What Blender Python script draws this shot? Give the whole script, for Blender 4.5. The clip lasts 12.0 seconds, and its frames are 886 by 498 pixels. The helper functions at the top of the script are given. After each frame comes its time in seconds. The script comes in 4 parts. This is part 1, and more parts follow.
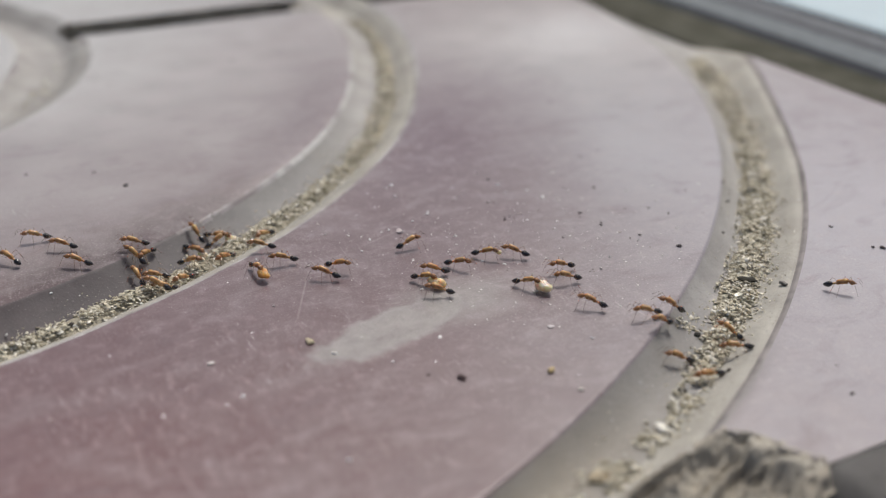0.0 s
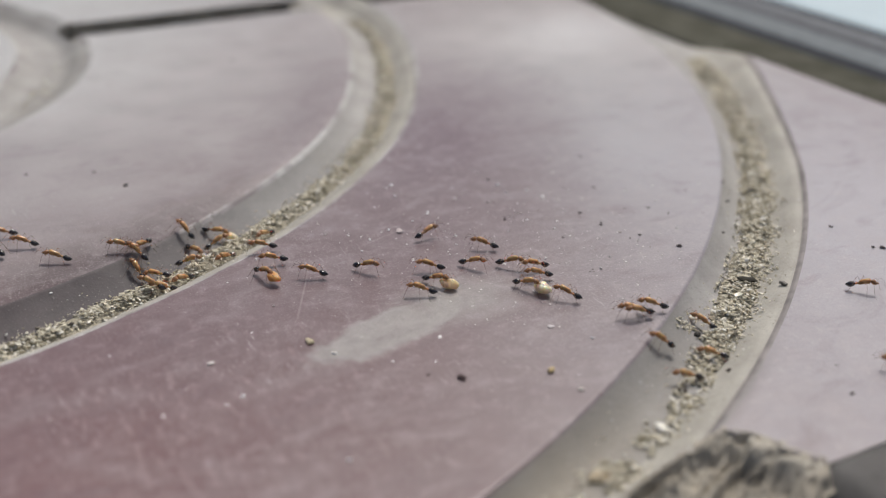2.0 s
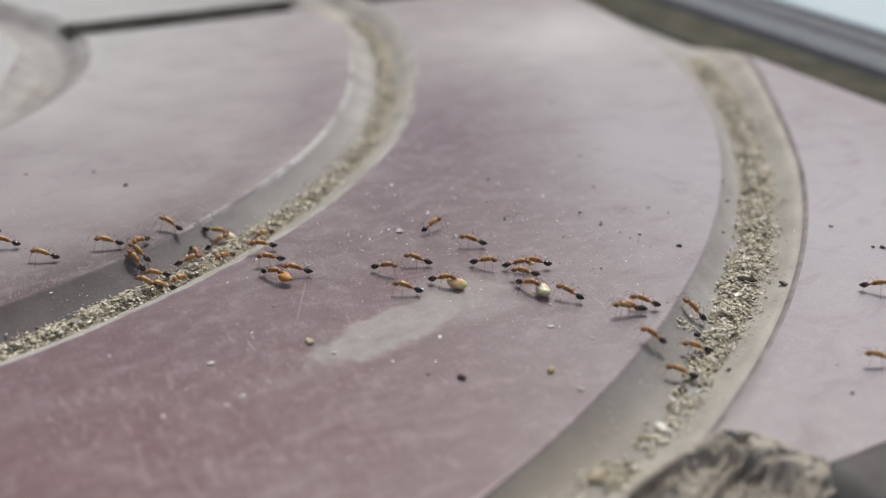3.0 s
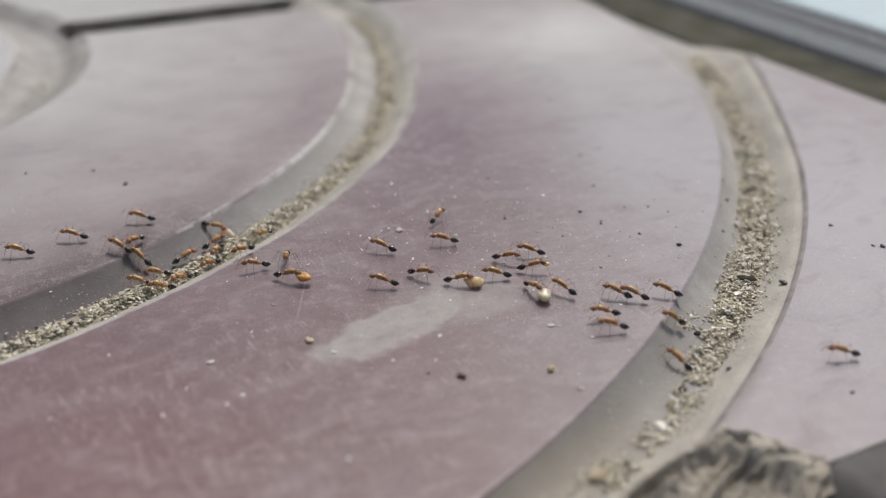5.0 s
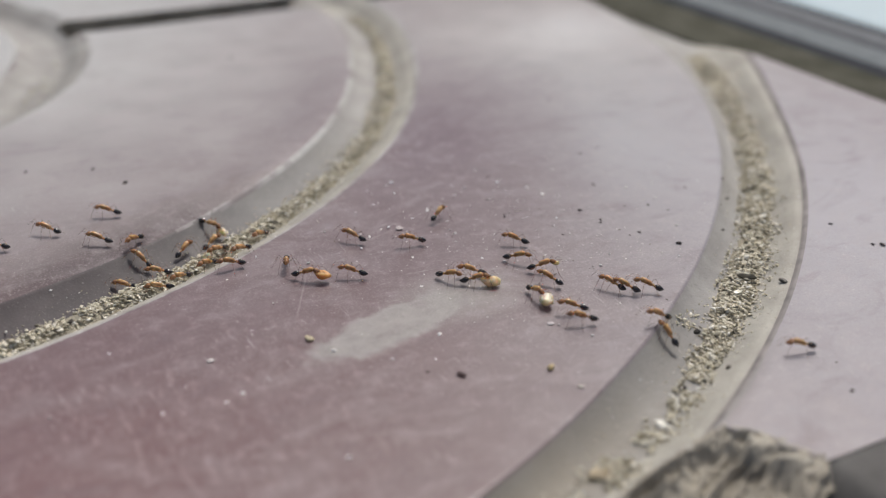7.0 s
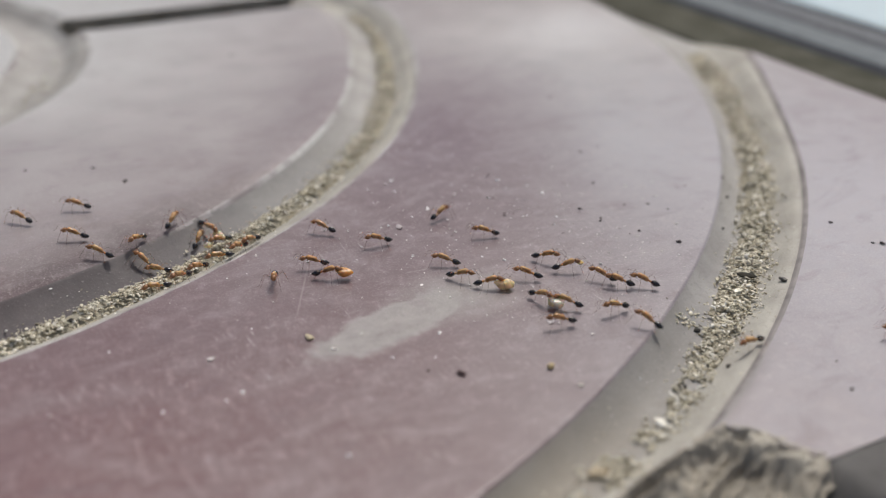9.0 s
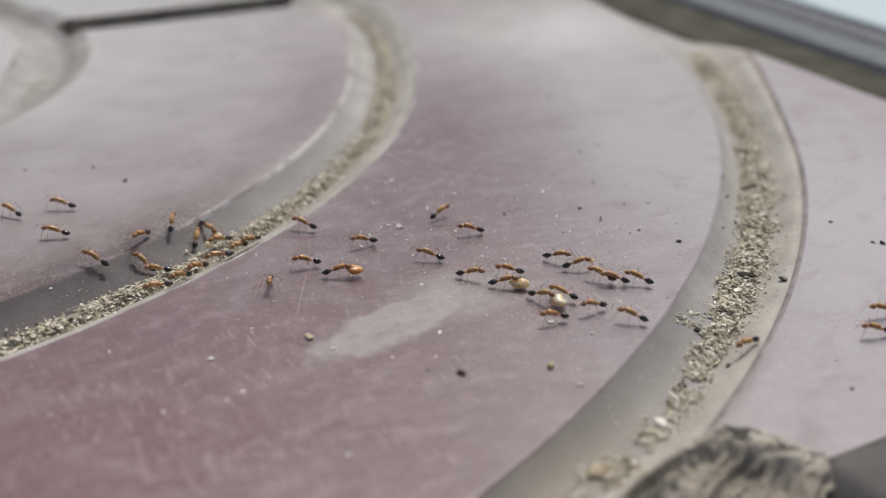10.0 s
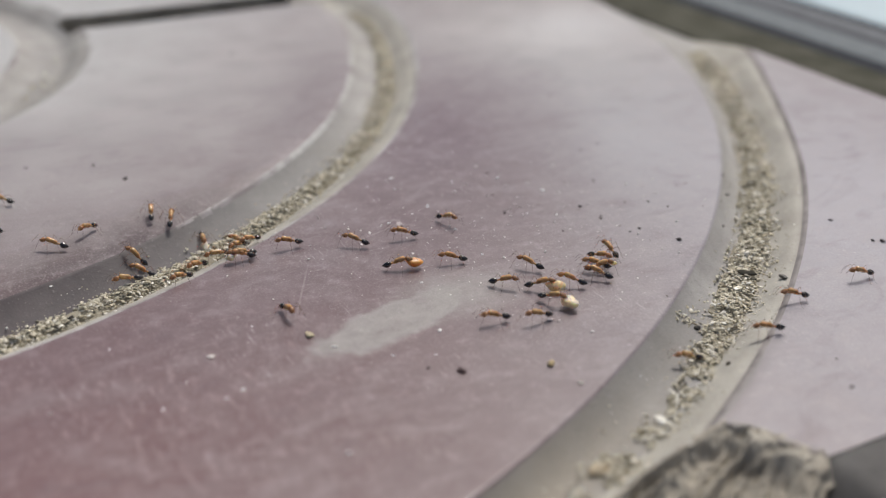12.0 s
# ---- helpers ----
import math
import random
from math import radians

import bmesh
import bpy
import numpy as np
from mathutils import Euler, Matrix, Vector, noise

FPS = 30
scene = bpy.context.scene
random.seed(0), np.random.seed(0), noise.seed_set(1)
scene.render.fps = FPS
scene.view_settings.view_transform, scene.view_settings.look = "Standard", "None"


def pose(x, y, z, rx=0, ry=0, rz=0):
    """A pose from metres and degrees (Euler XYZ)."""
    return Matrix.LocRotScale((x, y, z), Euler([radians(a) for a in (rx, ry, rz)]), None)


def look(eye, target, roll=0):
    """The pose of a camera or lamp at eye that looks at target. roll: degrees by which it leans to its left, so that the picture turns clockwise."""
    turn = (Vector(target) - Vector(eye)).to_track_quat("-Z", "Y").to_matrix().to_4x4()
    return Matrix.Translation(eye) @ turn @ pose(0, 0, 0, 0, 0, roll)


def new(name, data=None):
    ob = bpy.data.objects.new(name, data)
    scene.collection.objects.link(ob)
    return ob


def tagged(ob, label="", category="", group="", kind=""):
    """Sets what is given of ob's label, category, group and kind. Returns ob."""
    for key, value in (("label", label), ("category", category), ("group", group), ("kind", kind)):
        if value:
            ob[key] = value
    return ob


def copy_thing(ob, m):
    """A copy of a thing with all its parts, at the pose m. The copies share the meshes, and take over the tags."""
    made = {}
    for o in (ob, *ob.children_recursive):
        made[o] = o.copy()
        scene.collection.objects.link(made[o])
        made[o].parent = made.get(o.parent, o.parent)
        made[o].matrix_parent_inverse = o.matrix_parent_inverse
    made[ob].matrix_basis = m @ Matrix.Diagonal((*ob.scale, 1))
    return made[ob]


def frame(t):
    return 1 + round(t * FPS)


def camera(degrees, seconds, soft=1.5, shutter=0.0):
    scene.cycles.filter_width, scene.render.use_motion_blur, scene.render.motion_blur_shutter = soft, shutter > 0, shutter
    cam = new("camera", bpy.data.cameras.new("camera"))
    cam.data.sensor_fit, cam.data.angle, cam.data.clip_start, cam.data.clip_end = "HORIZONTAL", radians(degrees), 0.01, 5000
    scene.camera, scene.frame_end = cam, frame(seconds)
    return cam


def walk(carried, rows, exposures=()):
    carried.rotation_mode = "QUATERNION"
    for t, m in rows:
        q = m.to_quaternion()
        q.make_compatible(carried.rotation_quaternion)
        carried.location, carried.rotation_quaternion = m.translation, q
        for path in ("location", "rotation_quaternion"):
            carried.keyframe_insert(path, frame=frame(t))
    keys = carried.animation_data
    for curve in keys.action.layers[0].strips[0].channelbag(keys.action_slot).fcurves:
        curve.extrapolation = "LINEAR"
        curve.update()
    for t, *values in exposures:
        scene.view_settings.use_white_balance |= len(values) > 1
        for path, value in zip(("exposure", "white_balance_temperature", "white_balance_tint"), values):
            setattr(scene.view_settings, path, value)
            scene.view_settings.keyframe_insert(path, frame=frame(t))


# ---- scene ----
# Ants on a moulded paving tile with concentric grooves. U is the camera's height; one tile is about 0.2 m.
U = 0.0678
AIM = 28.7
EYE = Vector((0.4043 * U, -3.7729 * U, U))


def aim(dp, dyaw, dy):
    """The camera's pose: extra tilt and turn in degrees, and a shift along the view in units of U."""
    p, a = radians(26.006 + dp), radians(AIM + dyaw)
    eye = EYE + Vector((math.sin(radians(AIM)), math.cos(radians(AIM)), 0)) * dy * U
    way = Vector((math.sin(a) * math.cos(p), math.cos(a) * math.cos(p), -math.sin(p)))
    return look(eye, eye + way, 0.718)


cam = camera(42.97, 12.0, soft=1.2)
cam.data.dof.use_dof = True
cam.data.dof.focus_distance = 0.148
cam.data.dof.aperture_fstop = 14.0
walk(cam, [
    (0.0, aim(-0.122, -0.020, -0.0009)), (1.0, aim(-0.120, -0.019, -0.0007)), (2.0, aim(-0.115, -0.018, -0.0006)),
    (3.0, aim(-0.105, -0.017, -0.0005)), (5.0, aim(-0.046, -0.008, -0.0001)), (6.0, aim(-0.004, 0.0, 0.0)),
    (7.0, aim(0.032, 0.002, 0.0)), (9.0, aim(0.103, 0.003, 0.0)), (10.0, aim(0.130, 0.002, -0.0001)),
    (11.0, aim(0.174, -0.003, -0.0002)), (12.0, aim(0.220, -0.005, -0.0006))], exposures=[(0.0, 0.0), (12.0, 0.0)])

# ---- light ----
SUN_AZ, SUN_EL = radians(AIM + 20), radians(57)
world = bpy.data.worlds.new("overcast_sky")
scene.world = world
world.use_nodes = True
wn = world.node_tree.nodes
sky = wn.new("ShaderNodeTexSky")
sky.sky_type, sky.sun_disc = "NISHITA", False
sky.sun_elevation, sky.sun_rotation = SUN_EL, SUN_AZ
sky.air_density, sky.dust_density, sky.ozone_density = 1.0, 6.0, 1.0
wn["Background"].inputs["Strength"].default_value = 0.095
world.node_tree.links.new(sky.outputs[0], wn["Background"].inputs["Color"])
sun = new("sun", bpy.data.lights.new("sun", "SUN"))
sun.data.energy, sun.data.angle, sun.data.color = 2.3, radians(11), (1.0, 0.985, 0.965)
sun.matrix_world = look(Vector((math.sin(SUN_AZ) * math.cos(SUN_EL), math.cos(SUN_AZ) * math.cos(SUN_EL), math.sin(SUN_EL))), (0, 0, 0))


# ---- materials ----
class Nodes:
    """A short hand for building one node material."""

    def __init__(self, name):
        self.mat = bpy.data.materials.new(name)
        self.mat.use_nodes = True
        self.n, self.l = self.mat.node_tree.nodes, self.mat.node_tree.links
        self.bsdf = self.n["Principled BSDF"]

    def add(self, kind, **values):
        node = self.n.new(kind)
        for k, v in values.items():
            node.inputs[k.replace("_", " ")].default_value = v
        return node

    def coord(self, scale=(1, 1, 1), turn=0.0):
        m = self.add("ShaderNodeMapping")
        m.inputs["Scale"].default_value = scale
        m.inputs["Rotation"].default_value = (0, 0, turn)
        self.l.new(self.n.new("ShaderNodeNewGeometry").outputs["Position"], m.inputs["Vector"])
        return m.outputs[0]

    def noise(self, at, scale, detail=4.0, rough=0.55, warp=0.0):
        node = self.add("ShaderNodeTexNoise", Scale=scale, Detail=detail, Roughness=rough, Distortion=warp)
        self.l.new(at, node.inputs["Vector"])
        return node.outputs["Fac"]

    def ramp(self, fac, stops, smooth=False):
        node = self.n.new("ShaderNodeValToRGB")
        e = node.color_ramp.elements
        if smooth:
            node.color_ramp.interpolation = "EASE"
        while len(e) < len(stops):
            e.new(0.5)
        for el, (pos, col) in zip(e, stops):
            el.position = pos
            el.color = (*col, 1) if isinstance(col, tuple) else (col, col, col, 1)
        self.l.new(fac, node.inputs[0])
        return node.outputs[0]

    def mix(self, fac, a, b, blend="MIX"):
        node = self.n.new("ShaderNodeMix")
        node.data_type, node.blend_type = "RGBA", blend
        for sock, v in ((node.inputs[0], fac), (node.inputs[6], a), (node.inputs[7], b)):
            if isinstance(v, tuple):
                sock.default_value = (*v, 1)
            elif isinstance(v, (int, float)):
                sock.default_value = v
            else:
                self.l.new(v, sock)
        return node.outputs[2]

    def math(self, op, a, b=0.0, c=0.0):
        node = self.n.new("ShaderNodeMath")
        node.operation = op
        for sock, v in zip(node.inputs, (a, b, c)):
            if isinstance(v, (int, float)):
                sock.default_value = v
            else:
                self.l.new(v, sock)
        return node.outputs[0]

    def finish(self, color, rough, bump=None, strength=0.3, distance=0.0004, **values):
        b = self.bsdf
        for sock, v in ((b.inputs["Base Color"], color), (b.inputs["Roughness"], rough)):
            if isinstance(v, tuple):
                sock.default_value = (*v, 1)
            elif isinstance(v, (int, float)):
                sock.default_value = v
            else:
                self.l.new(v, sock)
        if bump is not None:
            node = self.add("ShaderNodeBump", Strength=strength, Distance=distance)
            self.l.new(bump, node.inputs["Height"])
            self.l.new(node.outputs[0], b.inputs["Normal"])
        for k, v in values.items():
            b.inputs[k.replace("_", " ")].default_value = v
        return self.mat


def blob(s, at, centre, half, turn, edge):
    """A soft oval mark with an uneven rim, 1 inside and 0 outside."""
    m = s.add("ShaderNodeMapping")
    m.vector_type = "TEXTURE"
    m.inputs["Location"].default_value = (centre[0] * U, centre[1] * U, 0)
    m.inputs["Rotation"].default_value = (0, 0, radians(turn))
    m.inputs["Scale"].default_value = (half[0] * U, half[1] * U, 1)
    s.l.new(at, m.inputs["Vector"])
    d = s.n.new("ShaderNodeVectorMath")
    d.operation = "LENGTH"
    s.l.new(m.outputs[0], d.inputs[0])
    wob = s.noise(at, 190, 5.0, 0.65)
    v = s.math("ADD", d.outputs["Value"], s.math("MULTIPLY", s.math("SUBTRACT", wob, 0.5), 1.1))
    return s.ramp(s.math("MULTIPLY", v, 0.5), [(0.5 - edge, 1.0), (0.5 + edge, 0.0)])


def tile_paint():
    s = Nodes("mauve_tile_paint")
    at = s.coord()
    broad = s.noise(at, 26, 3.0, 0.5, 0.4)
    cloud = s.noise(at, 95, 6.0, 0.62)
    col = s.ramp(broad, [(0.33, (0.112, 0.063, 0.066)), (0.5, (0.134, 0.084, 0.086)), (0.68, (0.172, 0.122, 0.123))])
    col = s.mix(s.ramp(cloud, [(0.38, 0.0), (0.68, 0.45)]), col, (0.235, 0.200, 0.202))

    def zone(colour, amount, centre, half, turn, edge=0.42):
        return s.mix(s.math("MULTIPLY", blob(s, at, centre, half, turn, edge), amount), col, colour)

    # grey dust, wear and painted-in sky sheen; pink paint; purple where no sky reflects
    dusty_sheen = s.ramp(cloud, [(0.3, (0.32, 0.31, 0.30)), (0.7, (0.50, 0.487, 0.468))])
    col = zone(dusty_sheen, 1.0, (0.88, -0.45), (0.76, 0.74), -14)
    col = zone(dusty_sheen, 0.28, (0.52, -1.38), (0.36, 0.28), 10)
    col = zone(dusty_sheen, 0.95, (2.48, -0.80), (0.66, 0.52), 50)
    col = zone((0.285, 0.29, 0.305), 0.85, (2.02, -1.82), (0.78, 0.34), 62)
    col = zone((0.335, 0.325, 0.352), 0.9, (2.35, -2.25), (1.0, 0.42), 50)
    # a bright haze of reflected sky, painted on near the far joint
    col = zone((0.56, 0.555, 0.55), 0.55, (2.60, -0.66), (0.20, 0.14), 40)
    col = zone((0.50, 0.51, 0.49), 0.9, (1.1, 0.75), (1.2, 0.72), 10)
    col = zone((0.50, 0.51, 0.48), 0.8, (0.1, 0.1), (0.8, 0.7), 0)
    col = zone((0.22, 0.185, 0.19), 0.25, (1.35, -2.55), (0.40, 0.20), 25)
    col = zone((0.152, 0.076, 0.075), 0.75, (0.52, -2.38), (0.45, 0.34), 20)
    col = zone((0.098, 0.056, 0.076), 0.95, (1.70, -1.38), (0.50, 0.24), 60)
    col = zone((0.122, 0.082, 0.090), 0.6, (1.20, -1.93), (0.42, 0.15), 20)
    # shade above the middle groove's near rim, painted as a dark zone
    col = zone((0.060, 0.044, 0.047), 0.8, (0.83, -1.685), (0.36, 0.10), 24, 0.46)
    col = zone((0.118, 0.074, 0.079), 0.55, (1.42, -2.15), (0.45, 0.30), 30)
    col = zone((0.150, 0.112, 0.122), 0.6, (1.60, -0.92), (0.42, 0.13), 58)
    # bare cement where the paint has come off
    worn = s.math("MAXIMUM", blob(s, at, (1.165, -2.207), (0.178, 0.058), 15, 0.055), s.math("MULTIPLY", blob(s, at, (1.31, -2.17), (0.11, 0.07), 0, 0.28), 0.75))
    col = s.mix(s.math("MULTIPLY", worn, 0.68), col, s.ramp(s.noise(at, 500, 4.0, 0.65), [(0.3, (0.25, 0.245, 0.225)), (0.7, (0.37, 0.365, 0.335))]))
    scuff = s.noise(s.coord((260, 1500, 260), radians(55)), 1.0, 3.0, 0.6)
    col = s.mix(s.ramp(scuff, [(0.60, 0.0), (0.76, 0.35)]), col, (0.36, 0.33, 0.325))
    rubbed = s.math("MULTIPLY", blob(s, at, (0.64, -2.36), (0.36, 0.26), 15, 0.4), s.ramp(s.noise(s.coord((900, 260, 260)), 1.0, 3.0, 0.6), [(0.54, 0.0), (0.70, 0.50)]))
    col = s.mix(rubbed, col, (0.36, 0.29, 0.28))
    mottle = s.noise(at, 420, 4.0, 0.7)
    col = s.mix(s.ramp(mottle, [(0.28, 0.06), (0.44, 0.0)]), col, (0.105, 0.07, 0.072))
    col = s.mix(s.ramp(mottle, [(0.52, 0.0), (0.70, 0.30)]), col, (0.36, 0.308, 0.311))
    # dust wiped about in swirls, and thin rubbed strokes
    swirl = s.noise(s.coord((70, 130, 70), radians(-35)), 1.0, 5.0, 0.62, 1.8)
    col = s.mix(s.ramp(swirl, [(0.48, 0.0), (0.72, 0.30)]), col, (0.33, 0.30, 0.30))
    col = s.mix(s.ramp(swirl, [(0.26, 0.42), (0.46, 0.0)]), col, (0.112, 0.074, 0.083))
    stroke = s.noise(s.coord((2600, 330, 330), radians(-20)), 1.0, 2.0, 0.5)
    patch = s.ramp(s.noise(at, 70, 3.0, 0.5), [(0.48, 0.0), (0.62, 1.0)])
    col = s.mix(s.math("MULTIPLY", s.ramp(stroke, [(0.62, 0.0), (0.74, 0.5)]), patch), col, (0.44, 0.41, 0.40))
    fleck = s.noise(at, 1500, 3.0, 0.7)
    col = s.mix(s.ramp(fleck, [(0.64, 0.0), (0.72, 0.5)]), col, (0.55, 0.52, 0.5))
    col = s.mix(s.ramp(fleck, [(0.26, 0.3), (0.35, 0.0)]), col, (0.095, 0.068, 0.068))
    grain = s.noise(at, 4200, 2.0, 0.6)
    col = s.mix(s.ramp(grain, [(0.30, 0.18), (0.46, 0.0)]), col, (0.085, 0.062, 0.063))
    col = s.mix(s.ramp(grain, [(0.54, 0.0), (0.72, 0.30)]), col, (0.46, 0.43, 0.42))
    # a darker grey band in the paint along the outer groove's rim
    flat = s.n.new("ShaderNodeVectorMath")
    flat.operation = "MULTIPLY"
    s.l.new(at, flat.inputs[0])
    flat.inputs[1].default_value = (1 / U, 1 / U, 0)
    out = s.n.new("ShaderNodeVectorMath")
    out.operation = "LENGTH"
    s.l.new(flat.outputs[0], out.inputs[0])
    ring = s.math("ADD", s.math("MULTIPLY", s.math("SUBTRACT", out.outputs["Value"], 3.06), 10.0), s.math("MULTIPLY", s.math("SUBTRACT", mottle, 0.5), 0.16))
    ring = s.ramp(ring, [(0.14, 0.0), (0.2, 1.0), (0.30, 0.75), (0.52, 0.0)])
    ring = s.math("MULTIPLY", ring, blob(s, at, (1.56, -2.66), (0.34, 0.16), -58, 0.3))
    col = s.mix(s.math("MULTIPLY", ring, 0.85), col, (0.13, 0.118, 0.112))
    # two long scratches
    for centre, half, turn in (((1.06, -2.03), (0.085, 0.0018), 62), ((1.30, -1.86), (0.05, 0.0016), 20)):
        col = s.mix(s.math("MULTIPLY", blob(s, at, centre, half, turn, 0.3), 0.28), col, (0.42, 0.38, 0.37))
    rough = s.ramp(s.noise(at, 140, 5.0, 0.6), [(0.3, 0.29), (0.7, 0.35)])
    # rougher along the middle groove's rim, so that it throws no glint
    rough = s.math("ADD", rough, s.math("MULTIPLY", blob(s, at, (0.74, -1.725), (0.46, 0.11), 22, 0.4), 0.5))
    return s.finish(col, rough, s.noise(at, 1100, 4.0, 0.6), 0.09, 0.0003, Specular_IOR_Level=0.5)


def cement(name, lo, hi, stain, rough=0.75, bump=0.35, shade_and_stains=(), gloss=0.5):
    s = Nodes(name)
    at = s.coord()
    col = s.ramp(s.noise(at, 120, 5.0, 0.6), [(0.34, lo), (0.66, hi)])
    col = s.mix(s.ramp(s.noise(at, 38, 3.0, 0.5), [(0.42, 0.0), (0.76, 0.5)]), col, stain)
    for centre, half, turn, amount, colour in shade_and_stains:
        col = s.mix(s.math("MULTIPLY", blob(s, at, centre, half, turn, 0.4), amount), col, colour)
    grit = s.noise(at, 2300, 3.0, 0.65)
    col = s.mix(s.ramp(grit, [(0.3, 0.35), (0.42, 0.0)]), col, tuple(0.45 * v for v in lo))
    col = s.mix(s.ramp(grit, [(0.62, 0.0), (0.75, 0.3)]), col, tuple(min(0.75, 1.5 * v) for v in hi))
    return s.finish(col, rough, grit, bump, 0.0003, Specular_IOR_Level=gloss)


def grains(name, stops, rough=0.6):
    """Colours that change from grain to grain."""
    s = Nodes(name)
    rnd = s.n.new("ShaderNodeNewGeometry").outputs["Random Per Island"]
    col = s.ramp(rnd, stops)
    col = s.mix(0.25, col, s.ramp(s.noise(s.coord(), 2600, 2.0), [(0.35, (0.26, 0.225, 0.15)), (0.65, (0.66, 0.61, 0.48))]))
    return s.finish(col, rough, s.noise(s.coord(), 5000, 2.0), 0.3, 0.0001)


def plain(name, color, rough, spread=0.25, scale=2500, own=False, **values):
    """A plain surface with fine variation; own: the pattern sticks to a thing that moves."""
    s = Nodes(name)
    dark = tuple(v * (1 - spread) for v in color)
    lite = tuple(min(1.0, v * (1 + spread)) for v in color)
    n = s.noise(s.n.new("ShaderNodeTexCoord").outputs["Object"] if own else s.coord(), scale, 3.0)
    return s.finish(s.ramp(n, [(0.3, dark), (0.7, lite)]), rough, n, 0.12, 0.0001, **values)


def amber_chitin():
    """Translucent amber, browner and paler in patches and from ant to ant."""
    s = Nodes("amber_chitin")
    at = s.n.new("ShaderNodeTexCoord").outputs["Object"]
    n = s.noise(at, 1150, 3.0, 0.6)
    col = s.ramp(n, [(0.30, (0.22, 0.095, 0.032)), (0.48, (0.45, 0.245, 0.092)), (0.68, (0.64, 0.42, 0.19))])
    col = s.mix(s.math("MULTIPLY", s.n.new("ShaderNodeObjectInfo").outputs["Random"], 0.4), col, (0.56, 0.37, 0.17))
    return s.finish(col, 0.27, s.noise(at, 6000, 2.0), 0.1, 0.00005, Subsurface_Weight=0.35, Subsurface_Radius=(0.0008, 0.0003, 0.0001), Subsurface_Scale=0.6)


def worn_rim():
    """The groove's edge: cement where the paint has rubbed off, in broken stretches."""
    s = Nodes("worn_rim")
    at = s.coord()
    wear = s.ramp(s.noise(at, 60, 5.0, 0.65), [(0.38, 0.0), (0.56, 1.0)])
    col = s.mix(wear, (0.19, 0.165, 0.165), s.ramp(s.noise(at, 700, 3.0), [(0.35, (0.36, 0.355, 0.34)), (0.65, (0.50, 0.49, 0.475))]))
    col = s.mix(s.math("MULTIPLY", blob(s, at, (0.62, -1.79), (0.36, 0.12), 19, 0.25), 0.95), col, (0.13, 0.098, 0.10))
    return s.finish(col, 0.7, s.noise(at, 1200, 3.0), 0.25, 0.0003)


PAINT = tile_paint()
# wall shade painted in with dirt, plus mauve paint and a yellowish stain
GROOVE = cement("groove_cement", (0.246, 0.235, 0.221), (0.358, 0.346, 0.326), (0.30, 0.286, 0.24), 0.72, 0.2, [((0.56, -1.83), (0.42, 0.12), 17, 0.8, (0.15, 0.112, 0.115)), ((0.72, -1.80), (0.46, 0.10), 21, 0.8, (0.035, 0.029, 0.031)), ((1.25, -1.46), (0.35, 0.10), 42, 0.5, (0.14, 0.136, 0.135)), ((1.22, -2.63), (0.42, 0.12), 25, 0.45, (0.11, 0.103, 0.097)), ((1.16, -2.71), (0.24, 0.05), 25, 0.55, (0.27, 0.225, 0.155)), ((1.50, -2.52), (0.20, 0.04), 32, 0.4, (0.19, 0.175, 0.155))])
DUSTED = cement("sand_dusted_cement", (0.285, 0.269, 0.233), (0.42, 0.40, 0.348), (0.355, 0.33, 0.276), 0.7, 0.25)
RIM = worn_rim()
LIP = plain("grey_brown_groove_lip", (0.185, 0.167, 0.16), 0.7, 0.35, 260)
BED = cement("mortar_bed", (0.07, 0.066, 0.052), (0.13, 0.123, 0.098), (0.11, 0.102, 0.07), 0.9, 0.6)
BROKEN = cement("broken_cement", (0.225, 0.20, 0.16), (0.42, 0.385, 0.318), (0.265, 0.235, 0.186), 0.85, 0.4)
MORTAR = cement("olive_joint_dirt", (0.052, 0.051, 0.037), (0.10, 0.098, 0.076), (0.068, 0.068, 0.05), 0.95, 0.5, gloss=0.1)
JOINT_GREY = cement("grey_joint_filler", (0.06, 0.057, 0.053), (0.105, 0.10, 0.094), (0.075, 0.071, 0.066), 0.8, 0.3)
SAND_BED = cement("packed_sand", (0.24, 0.217, 0.16), (0.41, 0.375, 0.285), (0.20, 0.182, 0.125), 0.9, 0.8)
SAND = grains("sand_grains", [(0.0, (0.045, 0.038, 0.025)), (0.13, (0.22, 0.19, 0.122)), (0.30, (0.42, 0.372, 0.262)), (0.55, (0.52, 0.482, 0.355)), (0.86, (0.66, 0.61, 0.49)), (0.96, (0.88, 0.86, 0.79))])
WHITE_GRIT = grains("pale_grit", [(0.0, (0.74, 0.72, 0.70)), (1.0, (0.95, 0.94, 0.93))], 0.15)
DARK_GRIT = grains("dark_grit", [(0.0, (0.025, 0.02, 0.018)), (1.0, (0.10, 0.07, 0.06))], 0.6)


# ---- building helpers ----
def mesh_of(name, bm, mats, smooth=True):
    me = bpy.data.meshes.new(name)
    bm.to_mesh(me)
    bm.free()
    for m in mats if isinstance(mats, (list, tuple)) else (mats,):
        me.materials.append(m)
    if smooth:
        me.polygons.foreach_set("use_smooth", [True] * len(me.polygons))
    return me


def part(name, bm, material, parent, label="", smooth=True):
    ob = new(name, mesh_of(name, bm, material, smooth))
    ob.parent = parent
    return tagged(ob, label)


def fbm(x, y, scale, octaves=4):
    return noise.fractal((x * scale, y * scale, 0.37), 0.7, 2.1, octaves, noise_basis="PERLIN_ORIGINAL")


def step(a, b, x):
    t = min(1.0, max(0.0, (x - a) / (b - a)))
    return t * t * (3 - 2 * t)


